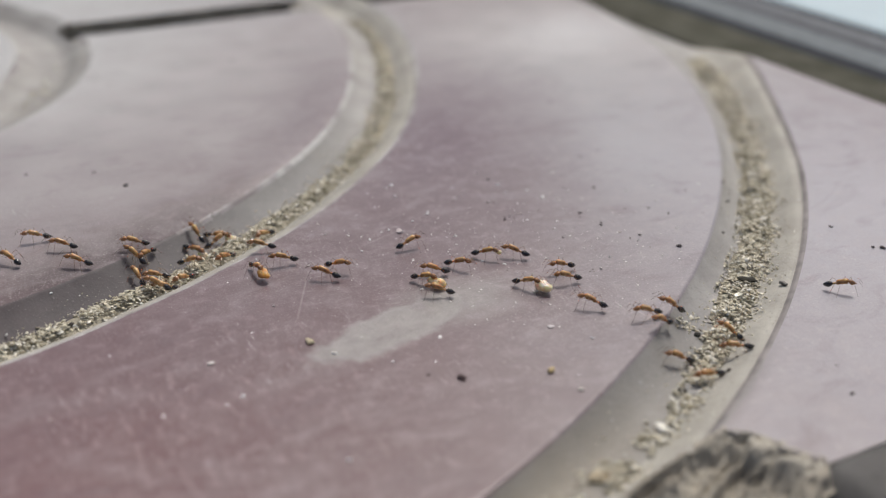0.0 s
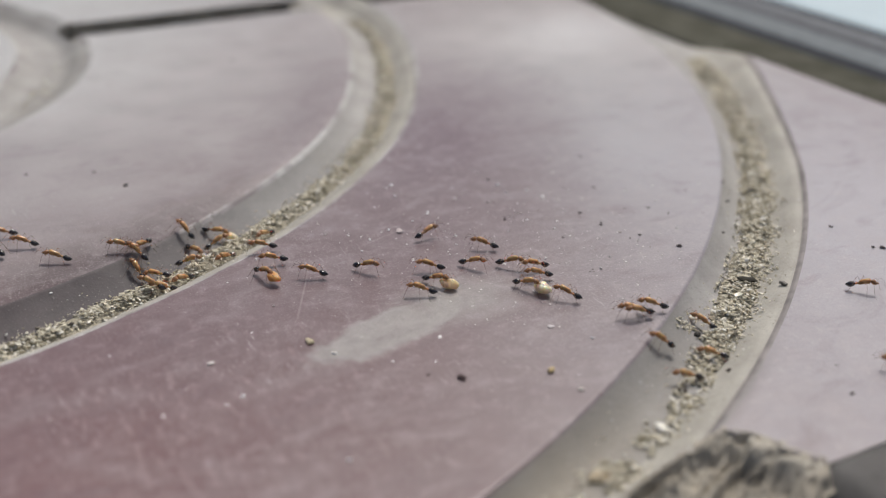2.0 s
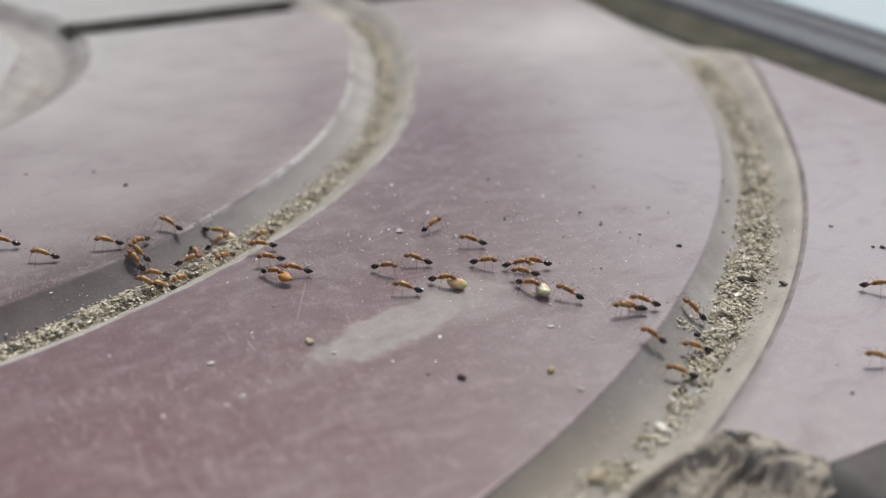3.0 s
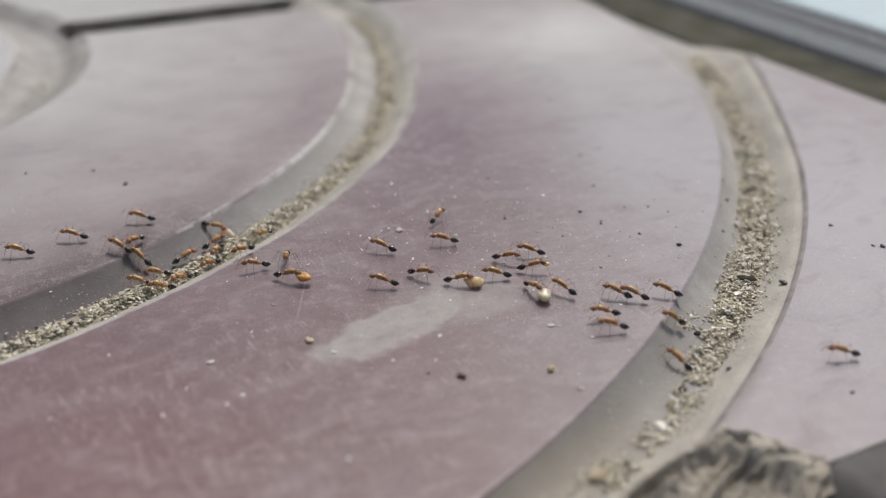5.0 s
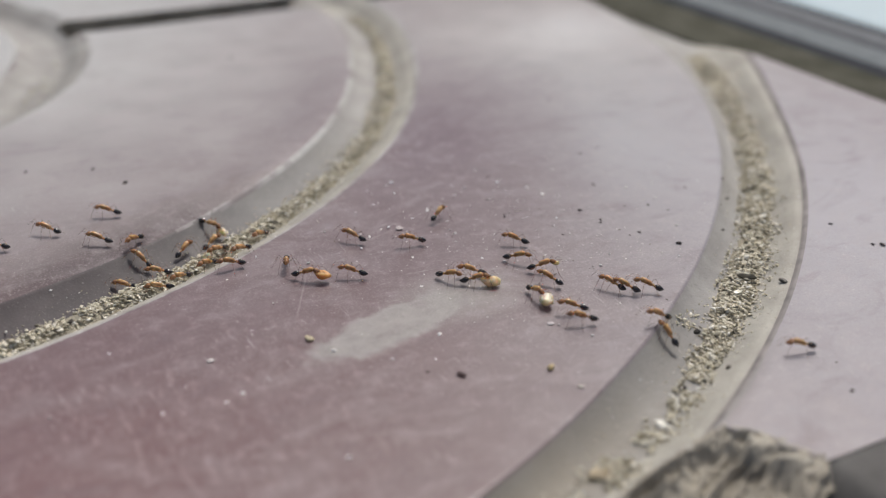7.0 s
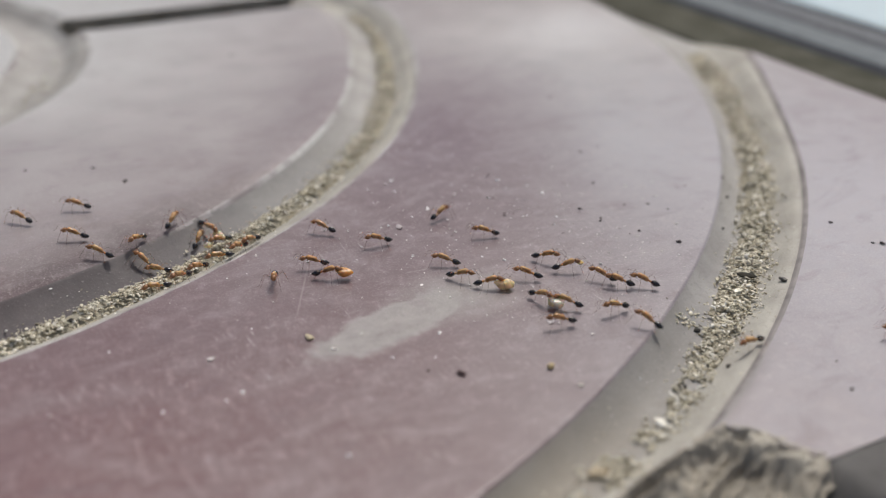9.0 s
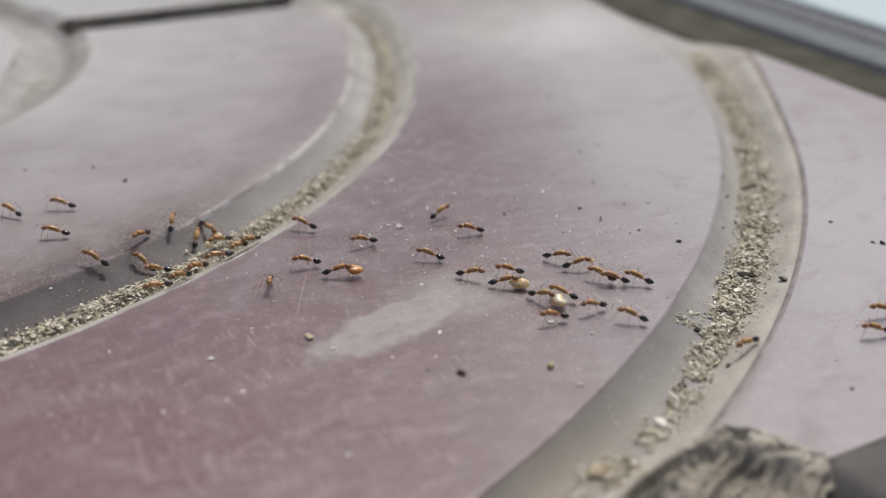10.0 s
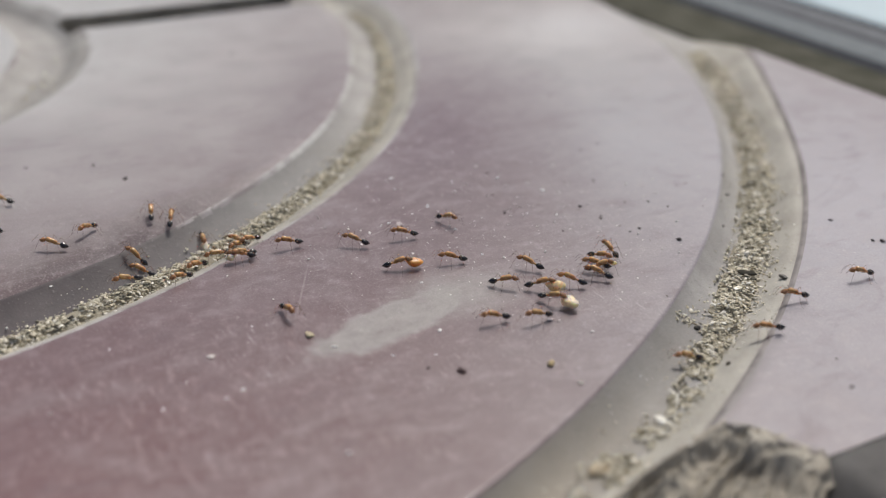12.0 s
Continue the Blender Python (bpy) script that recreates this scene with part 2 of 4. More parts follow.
# ---- the paving ----
RINGS = ((0.88, 1.10), (1.886, 2.087), (2.893, 3.084))
DEPTH = 0.042
FAR_EDGE, NEAR_EDGE, JOINT, SIDE_JOINT = 2.935, 2.86, 0.11, 0.16


def bend(r, ang):
    """The moulding was cut by hand: towards the far joint its grooves drift outwards a little."""
    a = abs(math.degrees(ang))
    if 1.5 < r < 2.6 and a < 24:
        return r + 0.035 * min(1.3, (24 - a) / 14) ** 1.3
    if 2.893 < r < 3.6 and a < 36:
        return r + 0.07 * min(1.15, ((36 - a) / 14) ** 2) * min(1.0, (r - 2.893) / 0.19)
    return r


def hollow(r):
    """Depth of the moulded surface at the radius r (both in U)."""
    worn = RINGS[1][0]
    if worn - 0.05 < r <= worn:
        return -DEPTH * 0.1 * ((r - worn + 0.05) / 0.05) ** 2
    for a, b in RINGS:
        if a < r < b:
            s = (r - a) / (b - a)
            wall = 1.0 - (0.9 if a == worn else 1.0) * max(0.0, 1.0 - s / 0.38) ** 2
            lip = 0.17 if a > 2.5 else 0.2
            return -DEPTH * (wall - (1 - lip) * step(0.58, 0.945, s) - lip * step(0.945, 1.0, s))
    return 0.0


def sand_level(r, ang):
    for a, b in RINGS:
        if a < r < b:
            s = (r - a) / (b - a)
            bare = step(-0.93, -1.02, ang) if a > 2.5 else 0.0
            return -DEPTH * 0.72 + 0.010 * fbm(r * math.cos(ang) * U, r * math.sin(ang) * U, 140) - (0.42 if a > 2.5 else 0.75) * (s - (0.46 if a > 2.5 else 0.53)) ** 2 - 0.03 * bare
    return -1.0


def surface(x, y):
    """Height in metres of what an ant walks on at x, y."""
    r = math.hypot(x, y) / U
    return U * max(hollow(r), sand_level(r, math.atan2(y, x)) + 0.004 if hollow(r) < -0.6 * DEPTH else -1.0)


def chip_depth(x, y):
    """How far inside the chip of the tile's near rim a place lies (all in U); below zero outside of it."""
    wob = 0.024 * fbm(x, y, 7, 3) + 0.007 * fbm(x, y, 45, 2)
    groove_side = -2.722 - 0.15 * max(0.0, 1.483 - x) - y + 0.5 * wob
    tile_side = 0.88 * (1.497 - 0.42 * (y + 2.707) - x) + wob
    tile_side -= 1.9 * max(0.0, -2.855 - y)
    return groove_side, tile_side - 0.35 * max(0.0, 0.05 - groove_side)


def chipped(x, y):
    """True where the tile's near rim has broken away (x, y in U)."""
    return x > 0.9 and min(chip_depth(x, y)) > 0.0


HUB = RINGS[0][1] + 0.012


def tile_mesh(name, a0, a1, na, broken=False, r_min=HUB, r_max=9.0, coarse=False):
    """One square tile as a quarter of the ring pattern between the angles a0 and a1, or its round middle."""
    marks = sorted({round(v, 4) for ab in RINGS[:2] for v in ab})
    fine = [r_min]
    for a, b in RINGS:
        fine += [a - 0.045, a - 0.033, a - 0.022, a - 0.012, a - 0.004] + [a, a + 0.004] + [a + (b - a) * i / 25 for i in range(1, 25)] + [b - 0.074 * (b - a), b - 0.02 * (b - a)]
        fine += [b - 0.004, b, b + 0.004, b + 0.012]
    fine += [i * 0.06 for i in range(1, 73)] + ([3.0 + i * 0.008 for i in range(56)] if broken else [])
    if coarse:
        fine = [r_min] + [i * 0.3 for i in range(1, 15)] + [a + (b - a) * q for a, b in RINGS for q in (0, 0.12, 0.24, 0.45, 0.62, 0.8, 0.95, 1)]
    radii = []
    for v in sorted(fine):
        if r_min - 1e-6 <= v <= r_max + 1e-6 and (not radii or v - radii[-1] > 0.0035):
            radii.append(v)
    verts, faces, index = [], [], []
    for j in range(na + 1):
        ang = a0 + (a1 - a0) * j / na
        for r in radii:
            x, y = bend(r, ang) * math.cos(ang), bend(r, ang) * math.sin(ang)
            verts.append((x * U, y * U, (hollow(r) + 0.0022 * fbm(x, y, 3.0, 3)) * U))
    k = len(radii)
    for j in range(na):
        for i in range(k - 1):
            r = (radii[i] + radii[i + 1]) / 2
            ang = a0 + (a1 - a0) * (j + 0.5) / na
            if r * abs(math.cos(ang)) > FAR_EDGE + 0.1 or r * abs(math.sin(ang)) > NEAR_EDGE + 0.1:
                continue
            if r_max < 4 and r > 1.06 and math.cos(ang) > 0 and -0.012 < r * math.sin(ang) < SIDE_JOINT:
                continue
            if broken and chipped(r * math.cos(ang), r * math.sin(ang)):
                continue
            faces.append((j * k + i, j * k + i + 1, (j + 1) * k + i + 1, (j + 1) * k + i))
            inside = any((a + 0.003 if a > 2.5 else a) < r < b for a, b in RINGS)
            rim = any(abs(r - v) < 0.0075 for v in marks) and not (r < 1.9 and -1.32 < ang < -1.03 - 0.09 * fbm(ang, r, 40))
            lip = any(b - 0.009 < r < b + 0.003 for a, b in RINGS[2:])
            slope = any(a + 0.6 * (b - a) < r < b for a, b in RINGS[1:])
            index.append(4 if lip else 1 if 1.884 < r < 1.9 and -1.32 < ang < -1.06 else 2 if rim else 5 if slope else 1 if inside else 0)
    me = bpy.data.meshes.new(name)
    me.from_pydata(verts, [], faces)
    me.polygons.foreach_set("material_index", index)
    bm = bmesh.new()
    bm.from_mesh(me)
    bpy.data.meshes.remove(me)
    if r_max > 4:
        sx = 1 if math.cos((a0 + a1) / 2) > 0 else -1
        sy = 1 if math.sin((a0 + a1) / 2) > 0 else -1
        cuts = [((sx * FAR_EDGE * U, 0, 0), (sx, 0, 0)), ((0, sy * NEAR_EDGE * U, 0), (0, sy, 0))]
        if sx < 0:
            cuts.append(((-JOINT * U, 0, 0), (1, 0, 0)))
        if sy > 0:
            cuts.append(((0, (SIDE_JOINT if sx > 0 else JOINT) * U, 0), (0, -1, 0)))
        elif sx > 0:
            cuts.append(((0, -0.012 * U, 0), (0, 1, 0)))
        for co, no in cuts:
            bmesh.ops.bisect_plane(bm, geom=bm.verts[:] + bm.edges[:] + bm.faces[:], dist=1e-7, plane_co=co, plane_no=no, clear_outer=True)
    else:
        bmesh.ops.remove_doubles(bm, verts=bm.verts, dist=1e-6)
    bmesh.ops.delete(bm, geom=[v for v in bm.verts if not v.link_faces], context="VERTS")
    # sides
    rim = [e for e in bm.edges if e.is_boundary]
    for e in rim:
        e.smooth = False
    ext = bmesh.ops.extrude_edge_only(bm, edges=rim)["geom"]
    low = [g for g in ext if isinstance(g, bmesh.types.BMVert)]
    for v in low:
        v.co.z = -0.0085
    for f in {f for v in low for f in v.link_faces}:
        f.material_index = 3
    bmesh.ops.recalc_face_normals(bm, faces=bm.faces)
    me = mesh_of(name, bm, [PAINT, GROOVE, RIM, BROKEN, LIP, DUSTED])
    me.polygons.foreach_set("use_smooth", [p.material_index != 3 for p in me.polygons])
    return me


floor = tagged(new("floor"), "paving of mauve painted cement tiles with moulded concentric grooves", "floor", kind="structure")


def bed():
    bm = bmesh.new()
    bmesh.ops.create_grid(bm, x_segments=100, y_segments=100, size=1.3)
    for v in bm.verts:
        v.co.z = -0.0044 + 0.0006 * fbm(v.co.x, v.co.y, 60)
    ob = part("mortar_bed", bm, BED, floor, "dark dirty mortar in the joints")
    return ob


bed()
H = math.pi / 2
tile = new("tile", tile_mesh("tile", -H, 0.0, 420, True))
north = new("tile", tile_mesh("tile_plain", 0.0, H, 150))
west = new("tile", tile_mesh("tile_west", H, 2 * H, 60))
south_west = new("tile", tile_mesh("tile_south_west", -2 * H, -H, 60))
hub = new("tile_centre", tile_mesh("tile_centre", 0.0, 4 * H, 160, r_min=0.004, r_max=HUB))
for o in (tile, north, west, south_west, hub):
    o.parent = floor
# the same pattern all round, out of sight
FAR_TILES = [tile_mesh("far_tile", q * H, (q + 1) * H, 18, coarse=True) for q in (-2, -1, 0, 1)]
FAR_TILES.append(tile_mesh("far_tile_centre", 0.0, 4 * H, 40, r_min=0.02, r_max=HUB, coarse=True))
for gx in range(0, 3):
    for gy in range(-2, 3):
        if gx or gy:
            for me in FAR_TILES:
                o = new("tile" if me is not FAR_TILES[4] else "tile_centre", me)
                o.parent = floor
                o.location = (-gx * (2 * FAR_EDGE + JOINT) * U, gy * (2 * NEAR_EDGE + JOINT) * U, 0)


def ground_sheet():
    bm = bmesh.new()
    bmesh.ops.create_grid(bm, x_segments=30, y_segments=30, size=60)
    for v in bm.verts:
        v.co.z = -0.03
    ob = new("ground", mesh_of("ground", bm, BROKEN))
    return tagged(ob, "grey cement ground round the paving", "ground", kind="structure")


ground_sheet()


# broken rim of the tile: a rough slope of exposed cement
def rubble():
    bm = bmesh.new()
    n, m = 240, 120
    grid = []
    for j in range(m + 1):
        row = []
        for i in range(n + 1):
            x, y = 0.98 + 0.66 * i / n, -2.95 + 0.26 * j / m
            g, t = chip_depth(x, y)
            d = min(g, t)
            u, v = 0.99 * x + 0.14 * y, 0.99 * y - 0.14 * x
            warp = fbm(x, y, 9, 2)
            flakes = noise.ridged_multi_fractal((u * 6 + 0.5 * warp, v * 27 + 0.9 * warp, 2.0), 1.1, 2.2, 3, 1.0, 2.0)
            ledge = v * 22 + 1.2 * fbm(u, v, 8, 3)
            z = -0.024 * step(0.0, 0.014, g) * step(0.02, 0.07, t) - 0.010 * step(0.0, 0.012, d - 0.006 * fbm(x, y, 30, 2)) - 0.026 * step(0.0, 0.17, d)
            z += (0.027 * (flakes - 0.9) + 0.010 * (ledge - math.floor(ledge)) + 0.005 * fbm(x, y, 45, 4)) * step(0.0, 0.02, d)
            edge = hollow(math.hypot(x, y))
            z = min(z, 0.001) + edge if d > 0.0 else edge + 0.0022 - 0.02 * step(0.005, 0.016, -d + 0.008 * fbm(x, y, 60, 2))
            row.append(bm.verts.new((x * U, y * U, z * U)))
        grid.append(row)
    for j in range(m):
        for i in range(n):
            x, y = 0.98 + 0.66 * (i + 0.5) / n, -2.95 + 0.26 * (j + 0.5) / m
            if min(chip_depth(x, y)) > -0.030:
                bm.faces.new((grid[j][i], grid[j][i + 1], grid[j + 1][i + 1], grid[j + 1][i]))
    bmesh.ops.delete(bm, geom=[v for v in bm.verts if not v.link_faces], context="VERTS")
    return part("broken_edge", bm, BROKEN, floor, "rough broken cement where the tile's rim has chipped off")


def joint_filler():
    """Smooth grey filler in the joint along the tile's near side."""
    bm = bmesh.new()
    n, m, grid = 160, 12, []
    for j in range(m + 1):
        y = -NEAR_EDGE - 0.001 - JOINT * j / m
        grid.append([bm.verts.new((x * U, y * U, (-0.0015 - 0.06 * step(1.57, 1.47, x) + 0.0015 * fbm(x, y, 12, 3)) * U)) for x in [1.46 + 1.47 * i / n for i in range(n + 1)]])
    for j in range(m):
        for i in range(n):
            bm.faces.new((grid[j + 1][i], grid[j + 1][i + 1], grid[j][i + 1], grid[j][i]))
    return part("joint_filler", bm, JOINT_GREY, floor, "smooth grey filler in the tile joint")


def groove_plug():
    """Cement that carries the middle groove across the joint between two tiles."""
    bm = bmesh.new()
    a, b = RINGS[1]
    n, m, grid = 40, 8, []
    for j in range(m + 1):
        y = -0.014 + (SIDE_JOINT + 0.004 + 0.014) * j / m
        row = []
        for i in range(n + 1):
            r = a - 0.05 + (b - a + 0.1) * i / n
            q = bend(r, math.atan2(y, r))
            row.append(bm.verts.new((math.sqrt(q * q - y * y) * U, y * U, (hollow(r) - 0.0045 - 0.02 * step(a, a - 0.04, r) - 0.02 * step(b, b + 0.04, r)) * U)))
        grid.append(row)
    for j in range(m):
        for i in range(n):
            bm.faces.new((grid[j][i], grid[j][i + 1], grid[j + 1][i + 1], grid[j + 1][i]))
    return part("groove_plug", bm, DUSTED, floor, "pale cement carrying the groove across the joint")


joint_filler()
rubble()
groove_plug()


# ---- threshold beyond the tiles ----
METAL = plain("dull_grey_metal", (0.135, 0.152, 0.16), 0.8, 0.15, 300, Specular_IOR_Level=0.3)
WARM_METAL = plain("weathered_grey_metal", (0.115, 0.122, 0.132), 0.8, 0.2, 300, Specular_IOR_Level=0.3)
DARK_SLOT = plain("dark_slot", (0.028, 0.033, 0.041), 0.8, Specular_IOR_Level=0.25)
GLAZE = plain("white_glazed_tile", (0.44, 0.55, 0.59), 0.3, 0.04, 60)


def extrude_profile(pts, y0, y1):
    bm = bmesh.new()
    a = [bm.verts.new((x * U, y0 * U, z * U)) for x, z in pts]
    b = [bm.verts.new((x * U, y1 * U, z * U)) for x, z in pts]
    for i in range(len(pts)):
        k = (i + 1) % len(pts)
        bm.faces.new((a[i], a[k], b[k], b[i]))
    bm.faces.new(a[::-1])
    bm.faces.new(b)
    bmesh.ops.recalc_face_normals(bm, faces=bm.faces)
    return bm


tagged(new("joint_mortar", mesh_of("joint_mortar", extrude_profile([(2.93, -0.12), (2.93, -0.032), (2.97, -0.026), (3.1, -0.022), (3.153, -0.016), (3.153, -0.12)], -15, 15), MORTAR, False)), "dark olive dirt filling the joint beside the threshold", "mortar", kind="structure")
sill = tagged(new("threshold"), "dull grey metal door threshold strip beside the tiles", "threshold", kind="structure")
part("edge", extrude_profile([(3.155, -0.12), (3.155, -0.016), (3.19, 0.0), (3.19, -0.12)], -15, 15), DARK_SLOT, sill, "slate grey edge", smooth=False)
part("strip", extrude_profile([(3.19, -0.12), (3.19, 0.0), (3.21, 0.006), (3.31, 0.006), (3.33, 0.002), (3.33, -0.12)], -15, 15), METAL, sill, smooth=False)
part("slot", extrude_profile([(3.33, -0.12), (3.33, -0.001), (3.385, -0.003), (3.385, -0.12)], -15, 15), DARK_SLOT, sill, smooth=False)
part("strip", extrude_profile([(3.385, -0.12), (3.385, -0.003), (3.41, 0.002), (3.47, 0.002), (3.49, -0.002), (3.49, -0.12)], -15, 15), WARM_METAL, sill, "weathered grey strip", smooth=False)
part("slot", extrude_profile([(3.49, -0.12), (3.49, -0.004), (3.55, -0.006), (3.55, -0.12)], -15, 15), DARK_SLOT, sill, smooth=False)
tagged(new("inner_floor", mesh_of("inner_floor", extrude_profile([(3.555, -0.12), (3.555, -0.004), (3.57, 0.004), (24, 0.004), (24, -0.12)], -15, 15), GLAZE, False)), "glossy white glazed floor beyond the threshold", "floor", kind="structure")


# ---- sand and grit ----
def lump_template(seed, n=12):
    """An angular grain: a distorted icosahedron as arrays."""
    rng = np.random.RandomState(seed)
    bm = bmesh.new()
    bmesh.ops.create_icosphere(bm, subdivisions=1, radius=1.0)
    v = np.array([x.co[:] for x in bm.verts])
    f = np.array([[x.index for x in face.verts] for face in bm.faces])
    bm.free()
    v *= 1 + rng.uniform(-0.28, 0.25, (len(v), 1))
    return v * rng.uniform((0.95, 0.62, 0.26), (1.7, 1.0, 0.52)), f


def scatter(name, places, material, seed):
    """One mesh of many grains: places are rows of x, y, z, size."""
    rng = np.random.RandomState(seed)
    kinds = [lump_template(seed + i) for i in range(8)]
    verts, faces, base = [], [], 0
    for i, (x, y, z, size) in enumerate(places):
        v, f = kinds[i % 8]
        turn = np.array(Euler((rng.uniform(-0.5, 0.5), rng.uniform(-0.5, 0.5), rng.uniform(0, 6.28))).to_matrix())
        verts.append(v @ turn.T * size + (x, y, z))
        faces.append(f + base)
        base += len(v)
    me = bpy.data.meshes.new(name)
    me.from_pydata(np.concatenate(verts).tolist(), [], np.concatenate(faces).tolist())
    me.materials.append(material)
    return new(name, me)


def sand_in(ring, a0, a1, count, seed):
    a, b = RINGS[ring]
    rng = np.random.RandomState(seed)
    rows = []
    while len(rows) < count:
        ang = radians(rng.uniform(a0, a1))
        stray = rng.rand() < 0.06
        s = rng.uniform(0.12, 0.95) if stray else min(0.78, max(0.24, rng.normal(*((0.45 + 0.07 * step(-0.90, -0.95, ang), 0.125 - 0.03 * step(-0.90, -0.95, ang)) if ring == 2 else (0.52, 0.092)))))
        r = a + (b - a) * s
        x, y = bend(r, ang) * math.cos(ang), bend(r, ang) * math.sin(ang)
        patchy = fbm(x, y, 14, 3)
        sparse = step(-0.95, -1.03, ang) if ring == 2 else 0.0
        far = step(-0.50, -0.36, ang)
        chance = 0.72 + (0.9 + 1.0 * sparse) * patchy - 2.4 * (s - 0.48) ** 2 - 0.22 * sparse - 0.8 * far
        if rng.rand() > (max(0.08, 0.6 - 0.6 * far) if stray else chance):
            continue
        edge = 1.0 - 1.1 * abs(s - 0.5)
        size = 0.0033 * U * edge * (0.42 + rng.rand() ** 2.6 * 1.5) * (0.7 if stray else 1.0 - 0.15 * sparse)
        pile = max(hollow(r), sand_level(r, ang)) if 0.2 < s < 0.8 else hollow(r)
        rows.append((x * U, y * U, pile * U + size * 0.35 + (0 if stray else rng.rand() ** 3 * 0.007 * U), size))
    return rows


def sand_bed(ring, a0, a1):
    a, b = RINGS[ring]
    bm = bmesh.new()
    n, grid = int((a1 - a0) * 4), []
    for j in range(n + 1):
        ang = radians(a0 + (a1 - a0) * j / n)
        row = []
        for i in range(13):
            s = 0.16 + 0.66 * i / 12
            r = a + (b - a) * s
            q = bend(r, ang)
            row.append(bm.verts.new((q * math.cos(ang) * U, q * math.sin(ang) * U, sand_level(r, ang) * U)))
        grid.append(row)
    for j in range(n):
        for i in range(12):
            bm.faces.new((grid[j][i], grid[j][i + 1], grid[j + 1][i + 1], grid[j + 1][i]))
    ob = new("packed_sand", mesh_of("packed_sand", bm, SAND_BED))
    return tagged(ob, "packed damp sand lying in the groove of the tile", "sand", kind="stuff")


for ring, a0, a1, count in ((1, -82, -2, 10500), (2, -72, -20, 14000), (0, -40, -15, 120)):
    if ring:
        sand_bed(ring, a0, a1)
    tagged(scatter("sand", sand_in(ring, a0, a1, count, 11 + ring), SAND, 40 + ring), "coarse tan sand grains lying in the tile's groove", "sand", kind="stuff")


def small_heap(x, y, spread, count, seed):
    """Grains that have rolled together on the groove's wall."""
    rng = np.random.RandomState(seed)
    rows = []
    for _ in range(count):
        u, v = rng.normal(x, spread), rng.normal(y, 0.6 * spread)
        size = 0.0034 * U * (0.4 + rng.rand() ** 2)
        rows.append((u * U, v * U, hollow(math.hypot(u, v)) * U + size * 0.3, size))
    return rows


tagged(scatter("sand", small_heap(1.666, -2.405, 0.013, 55, 21) + small_heap(1.70, -2.385, 0.01, 25, 22), SAND, 47), "grey sand grains heaped on the groove's wall", "sand", kind="stuff")


def specks(count, seed, sizes, centre, gathered):
    rng = np.random.RandomState(seed)
    rows = []
    while len(rows) < count:
        x, y = rng.uniform(0.5, 3.0), rng.uniform(-2.85, -0.4)
        if rng.rand() < gathered:
            x, y = rng.normal(centre[0], 0.24), rng.normal(centre[1], 0.20)
        r = math.hypot(x, y)
        if r > 4.0 or chipped(x, y):
            continue
        size = U * (sizes[0] + (sizes[1] - sizes[0]) * rng.rand() ** 3)
        rows.append((x * U, y * U, hollow(r) * U + size * 0.3, size))
    return rows


tagged(scatter("pale_grit", specks(380, 5, (0.0011, 0.0030), (1.55, -1.98), 0.8), WHITE_GRIT, 61), "pale specks of grit scattered on the tile", "grit", kind="stuff")
tagged(scatter("dark_grit", specks(80, 6, (0.0011, 0.0026), (1.82, -2.0), 0.9), DARK_GRIT, 62), "dark crumbs of soil scattered on the tile", "grit", kind="stuff")


def stone(name, x, y, size, color, label, seed, flat=0.55, rough=0.55, stretch=1.0, turn=None):
    """A small pebble or crumb lying on the tile (x, y and size in mm)."""
    bm = bmesh.new()
    bmesh.ops.create_icosphere(bm, subdivisions=3, radius=1.0)
    for v in bm.verts:
        n = 1 + 0.5 * noise.noise(v.co * 1.3 + Vector((seed, 0, 0))) + 0.12 * noise.noise(v.co * 3.5 + Vector((0, seed, 0)))
        v.co = Vector((v.co.x * 1.3 * stretch, v.co.y * 0.9, v.co.z * flat)) * n
    low = min(v.co.z for v in bm.verts)
    for v in bm.verts:
        v.co = (v.co - Vector((0, 0, low * 0.8))) * size / 2500
    ob = new(name, mesh_of(name, bm, plain(name + "_skin", color, rough, 0.3, 1800)))
    ob.location = (x / 1000, y / 1000, surface(x / 1000, y / 1000))
    ob.rotation_euler = (0, 0, seed * 1.7 if turn is None else radians(turn))
    return tagged(ob, label, name.replace("_", " "), "grit on the tile")


def fibre(x, y, way, length):
    """A pale straw fibre lying flat on the tile (x, y and length in mm)."""
    c, w, z = math.cos(radians(way)), math.sin(radians(way)), 0.05
    pts = [((q - 0.5) * length * c - 0.05 * length * math.sin(q * 3.1) * w, (q - 0.5) * length * w + 0.05 * length * math.sin(q * 3.1) * c, z) for q in (0, 0.25, 0.5, 0.75, 1)]
    ob = new("fibre", mesh_of("fibre", tube(pts, 0.045, 0.035), plain("straw", (0.62, 0.58, 0.52), 0.5)))
    ob.location = (x / 1000, y / 1000, surface(x / 1000, y / 1000))
    return tagged(ob, "pale straw fibre lying on the tile", "fibre", "grit on the tile")


# ---- the ants ----
MM = 0.001
AMBER = amber_chitin()
LEGS = plain("pale_amber_leg", (0.42, 0.23, 0.11), 0.4, 0.2, 3000, True, Alpha=0.4, Subsurface_Weight=0.3, Subsurface_Radius=(0.0005, 0.0002, 0.0001), Subsurface_Scale=0.5)
BLACK = plain("black_chitin", (0.012, 0.009, 0.008), 0.16, 0.3, 3000, True, Coat_Weight=0.6)
HEAD = plain("brown_chitin", (0.27, 0.125, 0.05), 0.25, 0.4, 3000, True, Coat_Weight=0.3)


